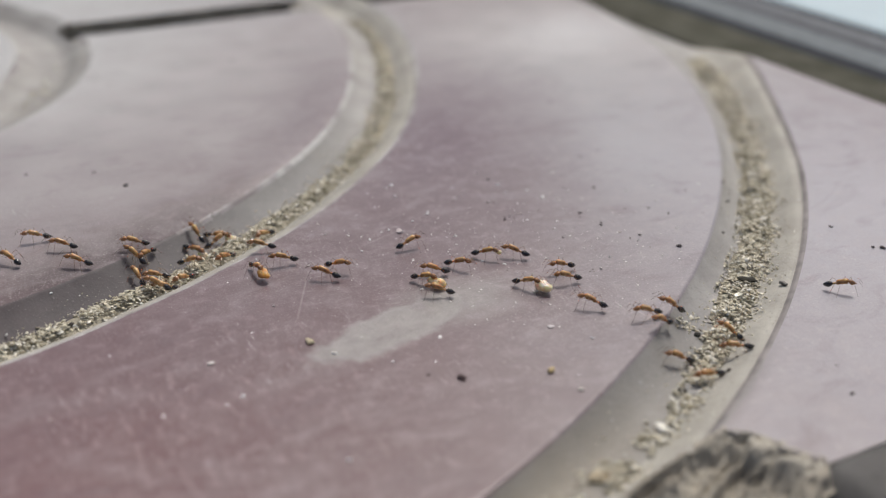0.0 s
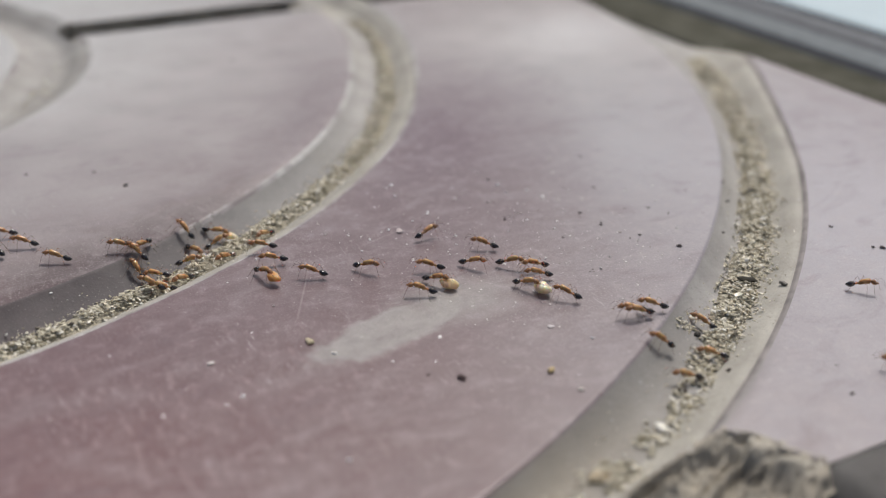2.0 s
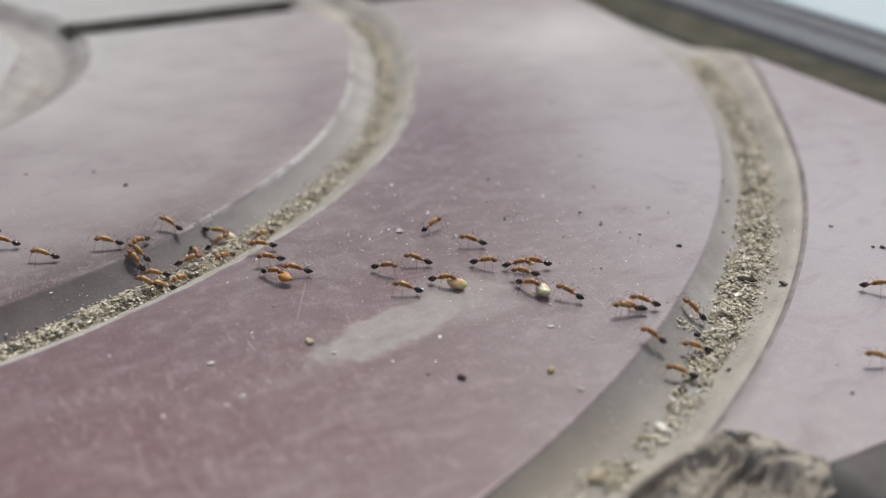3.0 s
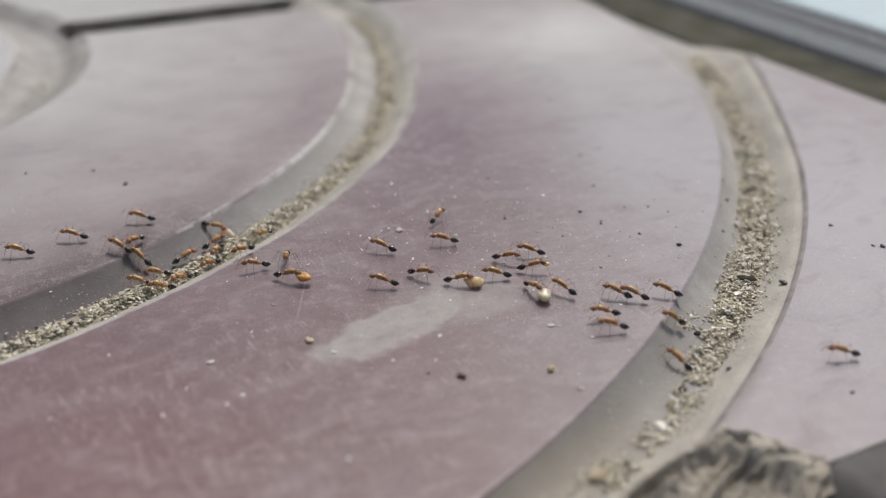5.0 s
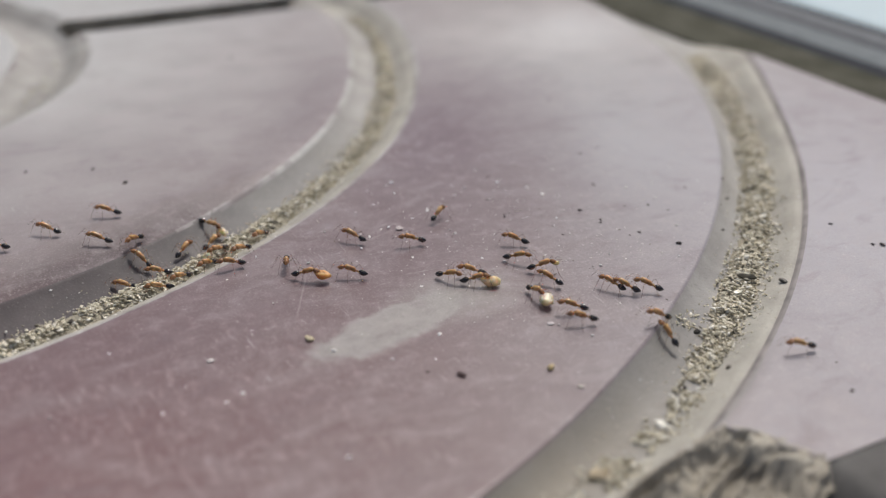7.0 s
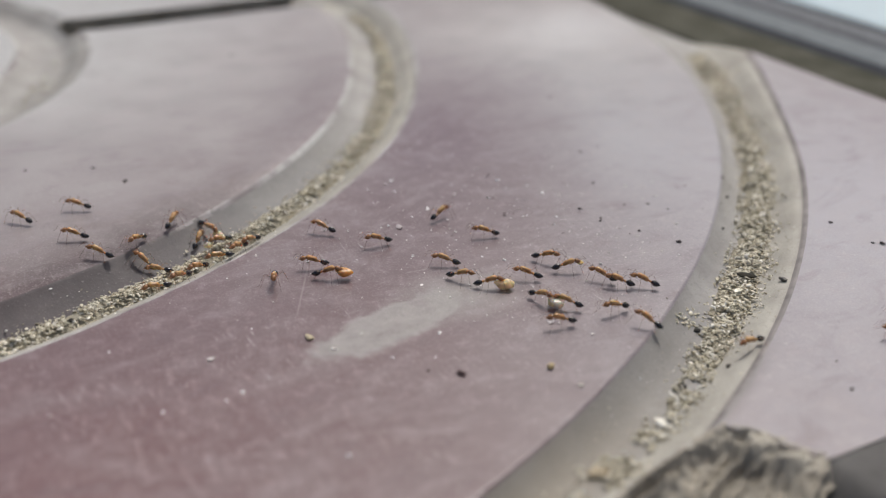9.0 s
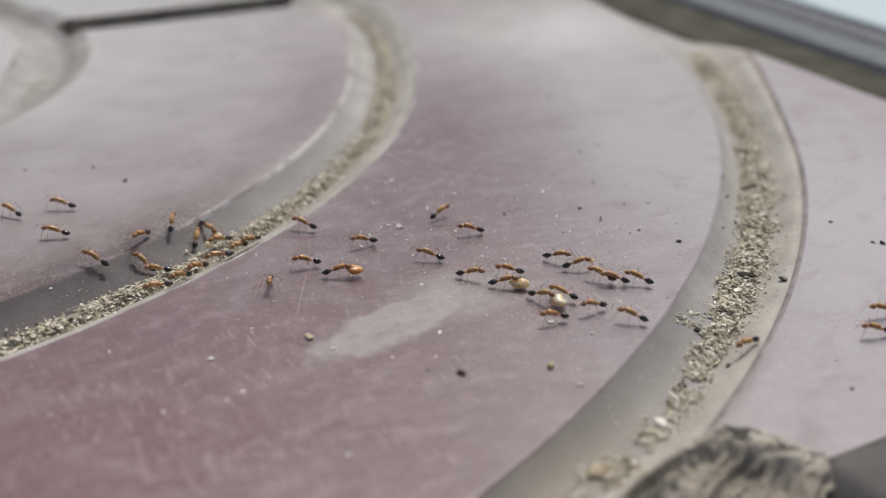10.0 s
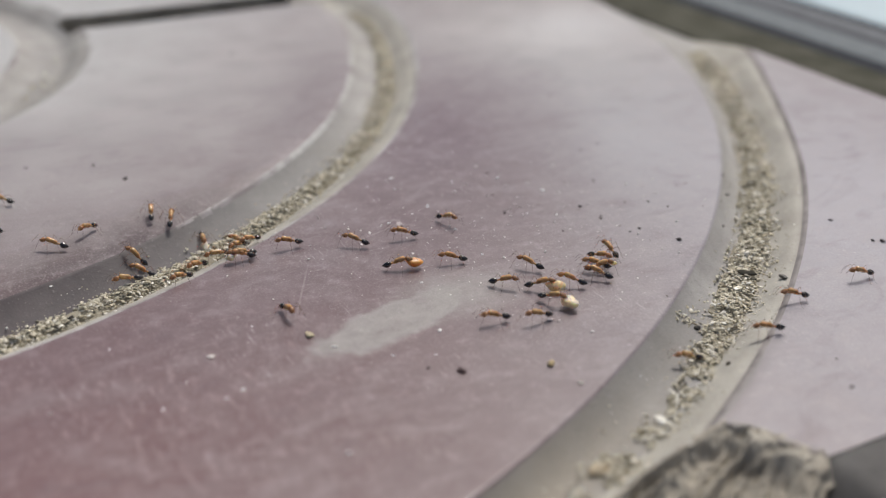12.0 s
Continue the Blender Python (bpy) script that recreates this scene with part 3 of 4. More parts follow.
def spindle(rows, sides=10):
    """A closed body through rows of x, z, half width and half height, in mm."""
    bm = bmesh.new()
    rings = []
    for x, z, w, h in rows:
        rings.append([bm.verts.new((x * MM, w * math.cos(6.2832 * k / sides) * MM, (z + h * math.sin(6.2832 * k / sides)) * MM)) for k in range(sides)])
    for a, b in zip(rings, rings[1:]):
        for k in range(sides):
            m = (k + 1) % sides
            bm.faces.new((a[k], a[m], b[m], b[k]))
    bm.faces.new(rings[0][::-1])
    bm.faces.new(rings[-1])
    bmesh.ops.recalc_face_normals(bm, faces=bm.faces)
    return bm


def egg(x0, z0, x1, z1, w, h, n=9, nose=0.5):
    """An egg between two points; nose shifts its widest place."""
    rows = []
    for i in range(n + 1):
        t = i / n
        s = math.sin(math.pi * t ** (math.log(0.5) / math.log(nose))) ** 0.75 if 0 < i < n else 0.06
        rows.append((x0 + (x1 - x0) * t, z0 + (z1 - z0) * t, max(0.02, w * s), max(0.02, h * s)))
    return spindle(rows)


def tube(points, r0, r1, sides=5):
    """A thin tapered limb through points in mm."""
    bm = bmesh.new()
    pts = [Vector(p) for p in points]
    rings = []
    for i, p in enumerate(pts):
        way = (pts[min(i + 1, len(pts) - 1)] - pts[max(i - 1, 0)]).normalized()
        u = way.cross(Vector((0.13, 0.9, 0.4))).normalized()
        v = way.cross(u)
        r = r0 + (r1 - r0) * i / (len(pts) - 1)
        rings.append([bm.verts.new((p + u * r * math.cos(6.2832 * k / sides) + v * r * math.sin(6.2832 * k / sides)) * MM) for k in range(sides)])
    for a, b in zip(rings, rings[1:]):
        for k in range(sides):
            m = (k + 1) % sides
            bm.faces.new((a[k], a[m], b[m], b[k]))
    bm.faces.new(rings[0][::-1])
    bm.faces.new(rings[-1])
    bmesh.ops.recalc_face_normals(bm, faces=bm.faces)
    return bm


# hip x, y, z in mm, and the way the leg points in degrees
HIPS = ((0.75, 0.16, 1.22, 42), (0.40, 0.18, 1.10, 92), (0.05, 0.16, 0.98, 142),
        (0.75, -0.16, 1.22, -42), (0.40, -0.18, 1.10, -92), (0.05, -0.16, 0.98, -142))


def leg_pose(k, swing=0.0, lift=0.0):
    x, y, z, way = HIPS[k]
    return pose(x * MM, y * MM, z * MM, 0, -lift, way + (swing if k < 3 else -swing))


def build_ant():
    ant = new("ant")
    part("gaster", egg(-1.82, 0.60, -0.60, 0.84, 0.39, 0.37, 10, 0.56), BLACK, ant, "glossy black gaster")
    part("petiole", spindle([(-0.74, 0.84, 0.07, 0.07), (-0.58, 0.93, 0.12, 0.18), (-0.46, 0.96, 0.10, 0.12), (-0.30, 1.02, 0.12, 0.12)]), AMBER, ant)
    part("thorax", spindle([(-0.40, 1.00, 0.08, 0.09), (-0.28, 1.09, 0.25, 0.28), (-0.05, 1.19, 0.30, 0.33), (0.20, 1.29, 0.28, 0.31), (0.45, 1.38, 0.32, 0.33), (0.72, 1.45, 0.36, 0.35), (0.92, 1.47, 0.28, 0.26), (1.06, 1.46, 0.10, 0.10)]), AMBER, ant)
    head = part("head", egg(0.98, 1.48, 1.84, 1.29, 0.36, 0.31, 9, 0.42), HEAD, ant)
    for s in (1, -1):
        part("antenna", tube([(1.60, 0.10 * s, 1.50), (1.85, 0.30 * s, 1.78), (2.10, 0.42 * s, 1.86), (2.35, 0.44 * s, 1.62), (2.62, 0.40 * s, 1.28)], 0.016, 0.022), LEGS, head)
        part("mandible", tube([(1.70, 0.13 * s, 1.40), (1.86, 0.12 * s, 1.34), (1.96, 0.03 * s, 1.30)], 0.05, 0.02), HEAD, head)
        bm = bmesh.new()
        bmesh.ops.create_icosphere(bm, subdivisions=1, radius=0.06 * MM, matrix=Matrix.Translation((1.42 * MM, 0.215 * s * MM, 1.54 * MM)))
        part("eye", bm, BLACK, head)
    for k, (x, y, z, way) in enumerate(HIPS):
        limb = tube([(0, 0, 0), (0.22, 0, -0.02), (0.62, 0, 0.30), (0.95, 0, 0.42), (1.22, 0, -0.12), (1.48, 0, -0.72), (1.62, 0, 0.05 - z), (1.86, 0, 0.02 - z)], 0.036, 0.013)
        leg = part("leg", limb, LEGS, ant)
        leg.matrix_basis = leg_pose(k)
    return ant


TRAIL_LABEL = "slender amber ant with a black gaster walking on the tile"


# seconds, place in mm, heading in degrees
ANT_A1 = [(0, 45.51, -105.8, 166), (0.5, 44.4, -104.92, 166), (1, 43.5, -104.13, 166), (1.5, 42.7, -103.43, 166), (2, 41.59, -102.56, 166), (4, 37.66, -99.07, 166), (12, 33.05, -97.43, 166)]
ANT_A2 = [(0, 48.21, -110.27, 149), (0.5, 46.86, -109.58, 149), (1, 45.93, -109.11, 149), (1.5, 44.73, -108.21, 149), (2, 43.69, -107.07, 149), (2.5, 42.69, -106.29, 149), (3, 41.49, -106.01, 149), (5, 37.46, -103.29, 149), (12, 32.26, -98.07, 149)]
ANT_A3 = [(0, 48.93, -116.11, 146), (0.5, 48.75, -115.31, 146), (1, 48.09, -114.69, 146), (1.5, 47.34, -114.03, 146), (2, 46.72, -113.73, 147), (2.5, 45.96, -113.07, 148), (3, 45.39, -112.52, 149), (5, 42.63, -109.98, 152), (5.5, 41.93, -108.87, 152), (6, 41.39, -108.74, 153), (6.5, 40.74, -107.94, 153), (7, 39.93, -107.28, 153), (9, 36.57, -104.47, 153), (12, 33.2, -102.61, 153)]
ANT_A4 = [(0, 41.11, -111.54, 120), (1, 40.65, -109.97, 120), (2, 39.7, -107.77, 120), (4, 36.48, -105.19, 120), (12, 30.5, -101.23, 120)]
ANT_A5 = [(0, 57.07, -113.56, 166), (1, 56.44, -114.2, 166), (1.5, 55.78, -114.99, 166), (2.5, 54.64, -112.69, 161), (3, 53.9, -112.34, 159), (5, 50.13, -108.33, 149), (5.5, 49.43, -107.79, 146), (6, 48.88, -107.04, 144), (6.5, 48.13, -106.14, 141), (7, 47.26, -105.2, 138), (9, 44.56, -100.1, 127), (9.5, 44.32, -98.75, 124), (10, 43.74, -97.22, 121), (10.5, 43.33, -96.16, 118), (11, 42.95, -94.77, 118), (11.9, 41.89, -92.45, 118), (12, 38.6, -89.19, 118)]
ANT_A6 = [(0, 55.73, -119.04, 102), (0.5, 55.73, -119.04, 102), (1, 55.73, -119.04, 102), (1.5, 55.76, -118.5, 102), (2, 55.95, -117.75, 106), (2.5, 56.12, -116.68, 110), (3, 56.18, -116.46, 114), (5, 54.81, -114.41, 129), (5.5, 54.46, -113.47, 133), (6, 54.04, -112.78, 137), (6.5, 53.58, -111.75, 139), (7, 52.82, -111.49, 140), (9, 50.09, -109.03, 147), (9.5, 49.36, -107.51, 149), (10, 47.91, -107.18, 151), (10.5, 47.3, -106.72, 152), (11, 46.65, -105.93, 152), (11.5, 45.51, -105.2, 152), (11.9, 44.83, -104.44, 152), (12, 39.7, -102.89, 152)]
ANT_A7 = [(0, 66.12, -111.2, 108), (0.5, 65.6, -111.25, 108), (1, 65.0, -111.23, 109), (1.5, 64.63, -111.38, 112), (2, 64.61, -111.0, 116), (2.5, 63.87, -110.87, 122), (3, 63.02, -110.1, 129), (5, 59.98, -106.49, 149), (5.5, 59, -105.49, 152), (6, 58.02, -104.46, 151), (6.5, 56.96, -103.73, 151), (7, 56.09, -102.73, 150), (9, 52.7, -99.15, 146), (9.5, 51.46, -98.63, 146), (10, 50.72, -98, 145), (10.5, 50.15, -97.2, 144), (11, 49.46, -96.32, 144), (11.5, 48.59, -95.73, 144), (12, 42.9, -93, 144)]
# carries a morsel
ANT_A8 = [(0, 68.77, -111.59, -32), (0.5, 68.77, -111.59, -32), (1, 68.65, -111.19, -32), (1.5, 68.74, -110.92, -32), (2, 68.82, -110.67, -34), (2.5, 68.81, -110.69, -36), (3, 68.81, -110.71, -39), (5, 68.92, -109.97, -47), (5.5, 68.66, -109.98, -50), (6, 68.62, -110.12, -52), (6.5, 68.58, -110.24, -54), (7, 68.43, -109.89, -57), (9, 67.95, -110.58, -66), (9.5, 67.92, -110.68, -69), (10, 67.89, -110.77, -71), (10.5, 67.84, -110.9, -73), (11, 67.8, -111.04, -75), (11.5, 67.67, -111.4, -76), (12, 66.47, -113.26, -100)]
ANT_A9 = [(0, 68.23, -115.21, -7), (0.5, 68.23, -115.21, -7), (1, 68.3, -114.6, -7), (1.5, 68.38, -114.34, -7), (2, 68.47, -114.07, -4), (2.5, 68.55, -113.82, -1), (3, 68.55, -113.85, 2), (5, 67.98, -113.65, 15), (5.5, 67.84, -113.73, 18), (6, 67.79, -113.85, 21), (6.5, 67.76, -113.97, 26), (7, 67.61, -114.02, 31), (9, 65.93, -113.35, 51), (9.5, 65.79, -113.38, 56), (10, 65.74, -113.14, 62), (10.5, 65.68, -112.96, 67), (11, 65.57, -112.47, 67), (11.5, 65.41, -112.57, 67), (11.9, 65.38, -112.68, 67), (12, 63.03, -110.36, 67)]
ANT_A10 = [(0, 64.63, -114.3, -60), (1, 64.74, -114.35, -60), (2, 64.73, -114.38, -71), (3, 64.77, -114.81, -91), (5, 67.31, -118.01, -133), (6, 67.42, -118.05, -154), (7, 67.35, -118.27, -157), (9, 68.23, -116.75, -164), (9.5, 68.2, -116.83, -166), (10, 68.17, -116.91, -168), (10.5, 68.02, -117, -170), (11, 67.86, -117.08, -170), (11.5, 67.7, -117.17, -170), (11.9, 67.44, -117.18, -170), (12, 68.45, -125.86, -170)]
ANT_A11 = [(0, 62.94, -118.96, -43), (3, 62.83, -118.8, -19), (5, 62.9, -116.38, 14), (5.5, 62.86, -116.5, 22), (6, 62.99, -116.09, 30), (6.5, 63.19, -115.39, 33), (7, 63.32, -114.98, 36), (9, 63.21, -110.33, 47), (9.5, 63.24, -110.38, 56), (10, 63.05, -110.93, 65), (10.5, 63.07, -110.57, 74), (11, 62.85, -109.63, 74), (11.5, 62.74, -109.11, 74), (12, 60.97, -107.57, 74)]
ANT_A12 = [(0, 58.13, -124.2, 160), (1.5, 57.93, -124.1, 160), (3, 57.71, -124.06, 163), (6, 57.47, -124.29, 171), (9, 57, -124.94, 179), (9.5, 57.05, -124.77, 180), (10, 57.13, -124.9, 182), (10.5, 56.99, -124.96, 183), (11, 56.66, -124.93, 183), (11.5, 56.52, -125.02, 183), (11.9, 56.49, -125.12, 183), (12, 53.64, -123.04, 183)]
ANT_A13 = [(0, 75.15, -115.62, -153), (3, 75.12, -115.7, -149), (6, 74.82, -116.04, -140), (8, 72.71, -118.92, -147), (9, 71.57, -120.06, -151), (12, 71.04, -121.11, -156)]
ANT_A14 = [(0, 72.14, -122.73, 151), (3, 72.26, -122.88, 172), (5, 69.36, -123.22, 200), (9, 69.37, -121.22, 214), (12, 68.97, -121.89, 214)]
ANT_A15 = [(0, 73.3, -127.87, 166), (0.5, 73.09, -127.76, 166), (1, 72.78, -127.6, 166), (1.5, 72.37, -127.41, 166), (2, 72.06, -127.26, 167), (2.5, 71.95, -127.23, 168), (3, 71.74, -127.15, 169), (5, 69.28, -128.26, 174), (5.5, 69.02, -127.98, 175), (6, 68.17, -127.68, 176), (6.5, 67.53, -127.47, 176), (7, 66.47, -126.76, 176), (9, 66.26, -122.86, 176), (12, 66.19, -122.5, 176)]
# carries a morsel
ANT_A16 = [(0, 69.04, -128.56, -85), (0.5, 69.06, -128.86, -83), (1, 69.09, -129.43, -80), (1.5, 69.2, -129.79, -78), (2, 69.41, -130.18, -73), (2.5, 69.81, -130.69, -67), (3, 70.3, -130.97, -63), (5, 71.75, -132.81, -45), (5.5, 72.1, -133.11, -45), (6, 72.57, -133.3, -44), (6.5, 73.3, -133.61, -42), (7, 73.85, -134, -39), (9, 76.25, -135.28, -29), (9.5, 77.1, -135.27, -26), (10, 77.57, -135.59, -24), (10.5, 78.61, -135.71, -21), (11, 79.26, -136.19, -21), (11.5, 80.19, -136.55, -21), (12, 85.16, -137.76, -21)]
ANT_A17 = [(0, 76.62, -134.4, 139), (0.5, 77.02, -134.61, 139), (1, 76.82, -134.5, 139), (1.5, 76.21, -133.66, 139), (2, 75.3, -133.2, 144), (2.5, 74.59, -132.59, 149), (3, 73.68, -131.86, 154), (4, 73.71, -129.78, 219), (5, 73.74, -127.66, 244), (5.5, 73.51, -128.27, 247), (6, 73.29, -129.16, 249), (6.5, 73.05, -129.43, 249), (7, 73.01, -129.53, 248), (8, 71.41, -131.48, 247), (9, 69.86, -133.38, 246), (9.5, 69.28, -133.69, 246), (10, 68.9, -134.38, 246), (10.5, 68.41, -135.06, 245), (11, 68.05, -136.05, 246), (11.5, 67.91, -136.4, 247), (11.9, 67.87, -136.5, 247), (12, 67.9, -142.65, 274)]
ANT_A18 = [(0, 78.83, -132.72, -48), (0.5, 79.63, -133.13, -48), (1, 80.34, -133.49, -48), (1.5, 81.26, -133.97, -48), (2, 82.05, -134.69, -49), (2.5, 82.96, -135.18, -50), (3, 83.94, -136.27, -51), (5, 87.37, -140.05, -56), (5.5, 88.02, -140.51, -58), (6, 88.93, -141.67, -59), (6.5, 89.57, -142.38, -57), (7, 90.12, -142.77, -55), (9, 91.31, -143.75, -47), (9.5, 91.79, -143.89, -45), (10, 92.58, -144.09, -43), (10.5, 92.93, -144.15, -41), (11, 92.76, -144.2, -41), (11.5, 92.8, -144.38, -41), (12, 95, -148.34, -41)]
ANT_A19 = [(0, 90.13, -131.07, 5), (0.5, 90.92, -130.84, 5), (1, 92.2, -129.91, 5), (1.5, 93.02, -129.39, 5), (2, 93.92, -129.23, 9), (2.5, 94.87, -128.46, 12), (3, 95.63, -127.55, 16), (5, 97.62, -125.64, 31), (5.5, 97.56, -125.76, 35), (6, 97.63, -125.62, 39), (6.5, 97.82, -125.52, 36), (7, 97.91, -125.35, 33), (9, 98.04, -125.64, 21), (9.5, 98.14, -125.46, 18), (10, 98.09, -125.54, 16), (10.5, 98.02, -125.68, 13), (11, 97.94, -125.82, 8), (11.5, 97.74, -125.91, 4), (11.9, 97.68, -126.03, 1), (12, 97.76, -128.04, -68)]
ANT_A20 = [(0, 89.7, -139.95, 154), (1, 89.86, -139.66, 154), (1.5, 89.8, -139.46, 154), (2, 89.7, -138.68, 150), (2.5, 89.4, -137.8, 147), (3, 88.99, -136.49, 144), (5, 86.52, -130.91, 131), (5.5, 85.86, -130.1, 128), (6, 85.11, -128.94, 124), (6.5, 84.77, -127.96, 125), (7, 84.12, -126.52, 126), (9, 81.33, -122.43, 129), (9.5, 80.55, -121.16, 130), (10, 79.32, -120.32, 131), (10.5, 78.51, -119.74, 132), (11, 77.69, -119.49, 132), (11.5, 77.54, -118.15, 132), (11.9, 77.14, -117.8, 132), (12, 70.61, -117.45, 132)]
ANT_A21 = [(0, 87.54, -145.23, 147), (0.5, 87.29, -144.94, 147), (1, 86.79, -144.5, 147), (1.5, 86.28, -144.25, 147), (2, 85.63, -144.1, 146), (2.5, 84.8, -143.53, 145), (3, 84.15, -143.05, 145), (5, 82.23, -140.13, 142), (5.5, 81.38, -139.31, 142), (6, 80.85, -138.35, 141), (6.5, 80.22, -137.32, 144), (7, 79.59, -136.28, 147), (9, 76.1, -131.78, 159), (9.5, 75.81, -131.53, 162), (10, 75.23, -131.31, 165), (10.5, 74.37, -131.01, 168), (11, 73.5, -130.44, 168), (11.5, 73.04, -130.07, 168), (11.9, 72.26, -129.65, 168), (12, 67.95, -126.17, 168)]
# carries a morsel
ANT_A22 = [(0, 87.21, -141.21, -57), (1, 87.79, -141.68, -57), (2, 88.42, -142.21, -54), (3, 89.1, -142.79, -48), (5, 90.83, -144.01, -36), (6, 91.77, -144.57, -30), (7, 92.56, -145.37, -30), (9, 93.52, -147.17, -31), (9.5, 94.19, -147.6, -31), (10, 95.19, -148.02, -31), (10.5, 96.04, -148.42, -31), (11, 96.36, -148.73, -31), (11.5, 96.68, -149.04, -31), (11.9, 97.28, -149.3, -31), (12, 98.69, -151.09, -31)]
ANT_A23 = [(0, 93.21, -139.51, -48), (0.5, 93.31, -139.56, -48), (1, 93.92, -139.87, -48), (1.5, 94.66, -139.96, -48), (2, 95.07, -140.18, -48), (2.5, 95.78, -140.58, -47), (3, 96.37, -140.91, -47), (5, 99.68, -141.23, -45), (5.5, 99.79, -141.71, -44), (6, 100.17, -141.75, -43), (6.5, 100.63, -142.11, -44), (7, 100.78, -142.3, -45), (9, 104.1, -144.17, -48), (9.5, 104.78, -144.61, -49), (10, 105.35, -144.99, -50), (10.5, 105.69, -145.31, -51), (11, 106.42, -145.26, -52), (11.5, 106.9, -145.37, -53), (11.9, 107.35, -145.74, -53), (12, 110.08, -148.1, -70)]
# carries a morsel
ANT_A24 = [(0, 98, -138.51, -42), (0.5, 98.47, -139.52, -42), (1, 99, -140.57, -42), (1.5, 99.45, -141.58, -42), (2, 99.56, -142.41, -40), (2.5, 99.59, -143.21, -38), (3, 99.89, -143.58, -36), (5, 101.26, -145.19, -28), (6, 101.82, -145.55, -24), (7, 102.3, -146.03, -23), (9, 104.99, -147.79, -21), (9.5, 106.05, -147.85, -21), (10, 106.41, -148.12, -21), (10.5, 106.57, -148.08, -20), (11, 106.65, -147.96, -20), (11.5, 106.82, -147.93, -20), (11.9, 107.16, -148.24, -20), (12, 108.33, -150.55, -20)]
ANT_A25 = [(0, 101.97, -140.16, 138), (0.5, 101.42, -139.27, 138), (1, 100.65, -138.26, 138), (1.5, 99.97, -137.33, 138), (2, 99.43, -136.14, 140), (2.5, 99.02, -135.66, 142), (3, 98.44, -134.76, 145), (5, 95.03, -132.78, 154), (5.5, 93.9, -132.35, 156), (6, 92.99, -132.03, 158), (6.5, 91.98, -131.64, 160), (7, 90.86, -131.2, 162), (9, 86.54, -129.49, 169), (9.5, 85.53, -129.4, 171), (10, 84.55, -129, 173), (10.5, 83.54, -128.94, 175), (11, 82.22, -128.42, 175), (11.5, 81.42, -128.19, 175), (11.9, 80.43, -127.82, 175), (12, 75.05, -125.36, 175)]
ANT_A26 = [(0, 105.29, -146.56, 174), (0.5, 104.57, -146.19, 174), (1, 103.7, -145.44, 174), (1.5, 103.07, -145.13, 174), (2, 102.25, -144.72, 169), (2.5, 102.6, -144.75, 165), (3, 102.77, -144.49, 160), (5, 103.79, -141.23, 143), (5.5, 103.69, -140.73, 138), (6, 104.07, -139.24, 134), (6.5, 103.91, -138.36, 137), (7, 103.51, -137.65, 140), (9, 100.94, -134.02, 153), (9.5, 100.42, -133.22, 156), (10, 99.43, -132.51, 159), (10.5, 98.6, -132.25, 162), (11, 97.67, -131.94, 162), (11.5, 96.62, -131.59, 162), (11.9, 96.13, -131.48, 162), (12, 90.25, -129.9, 162)]
ANT_A27 = [(0, 104.05, -149.67, 163), (0.5, 103.32, -148.93, 163), (1, 102.42, -148.29, 163), (1.5, 101.74, -147.59, 163), (2.5, 100.65, -146.7, 160), (3, 99.71, -146.25, 159), (5, 96.18, -144.97, 153), (5.5, 95.49, -144.56, 152), (6, 94.79, -144.15, 151), (6.5, 94.1, -143.73, 149), (7, 93.49, -143.17, 148), (9, 91.74, -139.3, 143), (9.5, 91.14, -138.5, 141), (10, 90.56, -137.14, 140), (10.5, 89.47, -136.73, 139), (11, 88.84, -135.68, 139), (11.5, 87.98, -134.82, 139), (11.9, 87.15, -134.24, 139), (12, 83.31, -128.98, 139)]
# carries a morsel
ANT_A28 = [(0, 98.38, -148.31, -54), (0.5, 98.38, -148.31, -54), (1, 98.25, -148.51, -54), (1.5, 98.25, -148.51, -54), (2, 98.24, -148.52, -59), (2.5, 98.3, -148.84, -64), (3, 98.28, -148.86, -69), (5, 98.33, -150.02, -89), (5.5, 98.47, -150.21, -94), (6, 98.25, -150.75, -99), (6.5, 97.82, -151.42, -95), (7, 97.77, -151.5, -90), (9, 97.53, -153.08, -72), (9.5, 97.62, -152.95, -67), (10, 97.55, -153.25, -63), (10.5, 97.68, -153.45, -58), (11, 97.81, -153.64, -58), (11.5, 97.83, -153.8, -58), (12, 98.19, -154.7, -58)]
ANT_A29 = [(0, 103.01, -156.7, 131), (0.5, 102.66, -155.5, 131), (1, 101.77, -154.53, 131), (1.5, 101.38, -153.56, 131), (2, 101.5, -153.38, 128), (2.5, 101.55, -153.68, 125), (3, 101.76, -153.56, 122), (5, 101.71, -152.28, 111), (5.5, 101.55, -151.53, 109), (6, 101.36, -151.01, 106), (6.5, 101.34, -150.04, 112), (7, 101.36, -149.62, 118), (9, 99.34, -147.51, 142), (9.5, 98.45, -146.6, 148), (10, 97.68, -145.75, 154), (10.5, 96.99, -145.18, 159), (11, 96.78, -144.67, 159), (11.5, 96.73, -144.62, 159), (11.9, 96.18, -144.11, 159), (12, 92.54, -139.69, 159)]
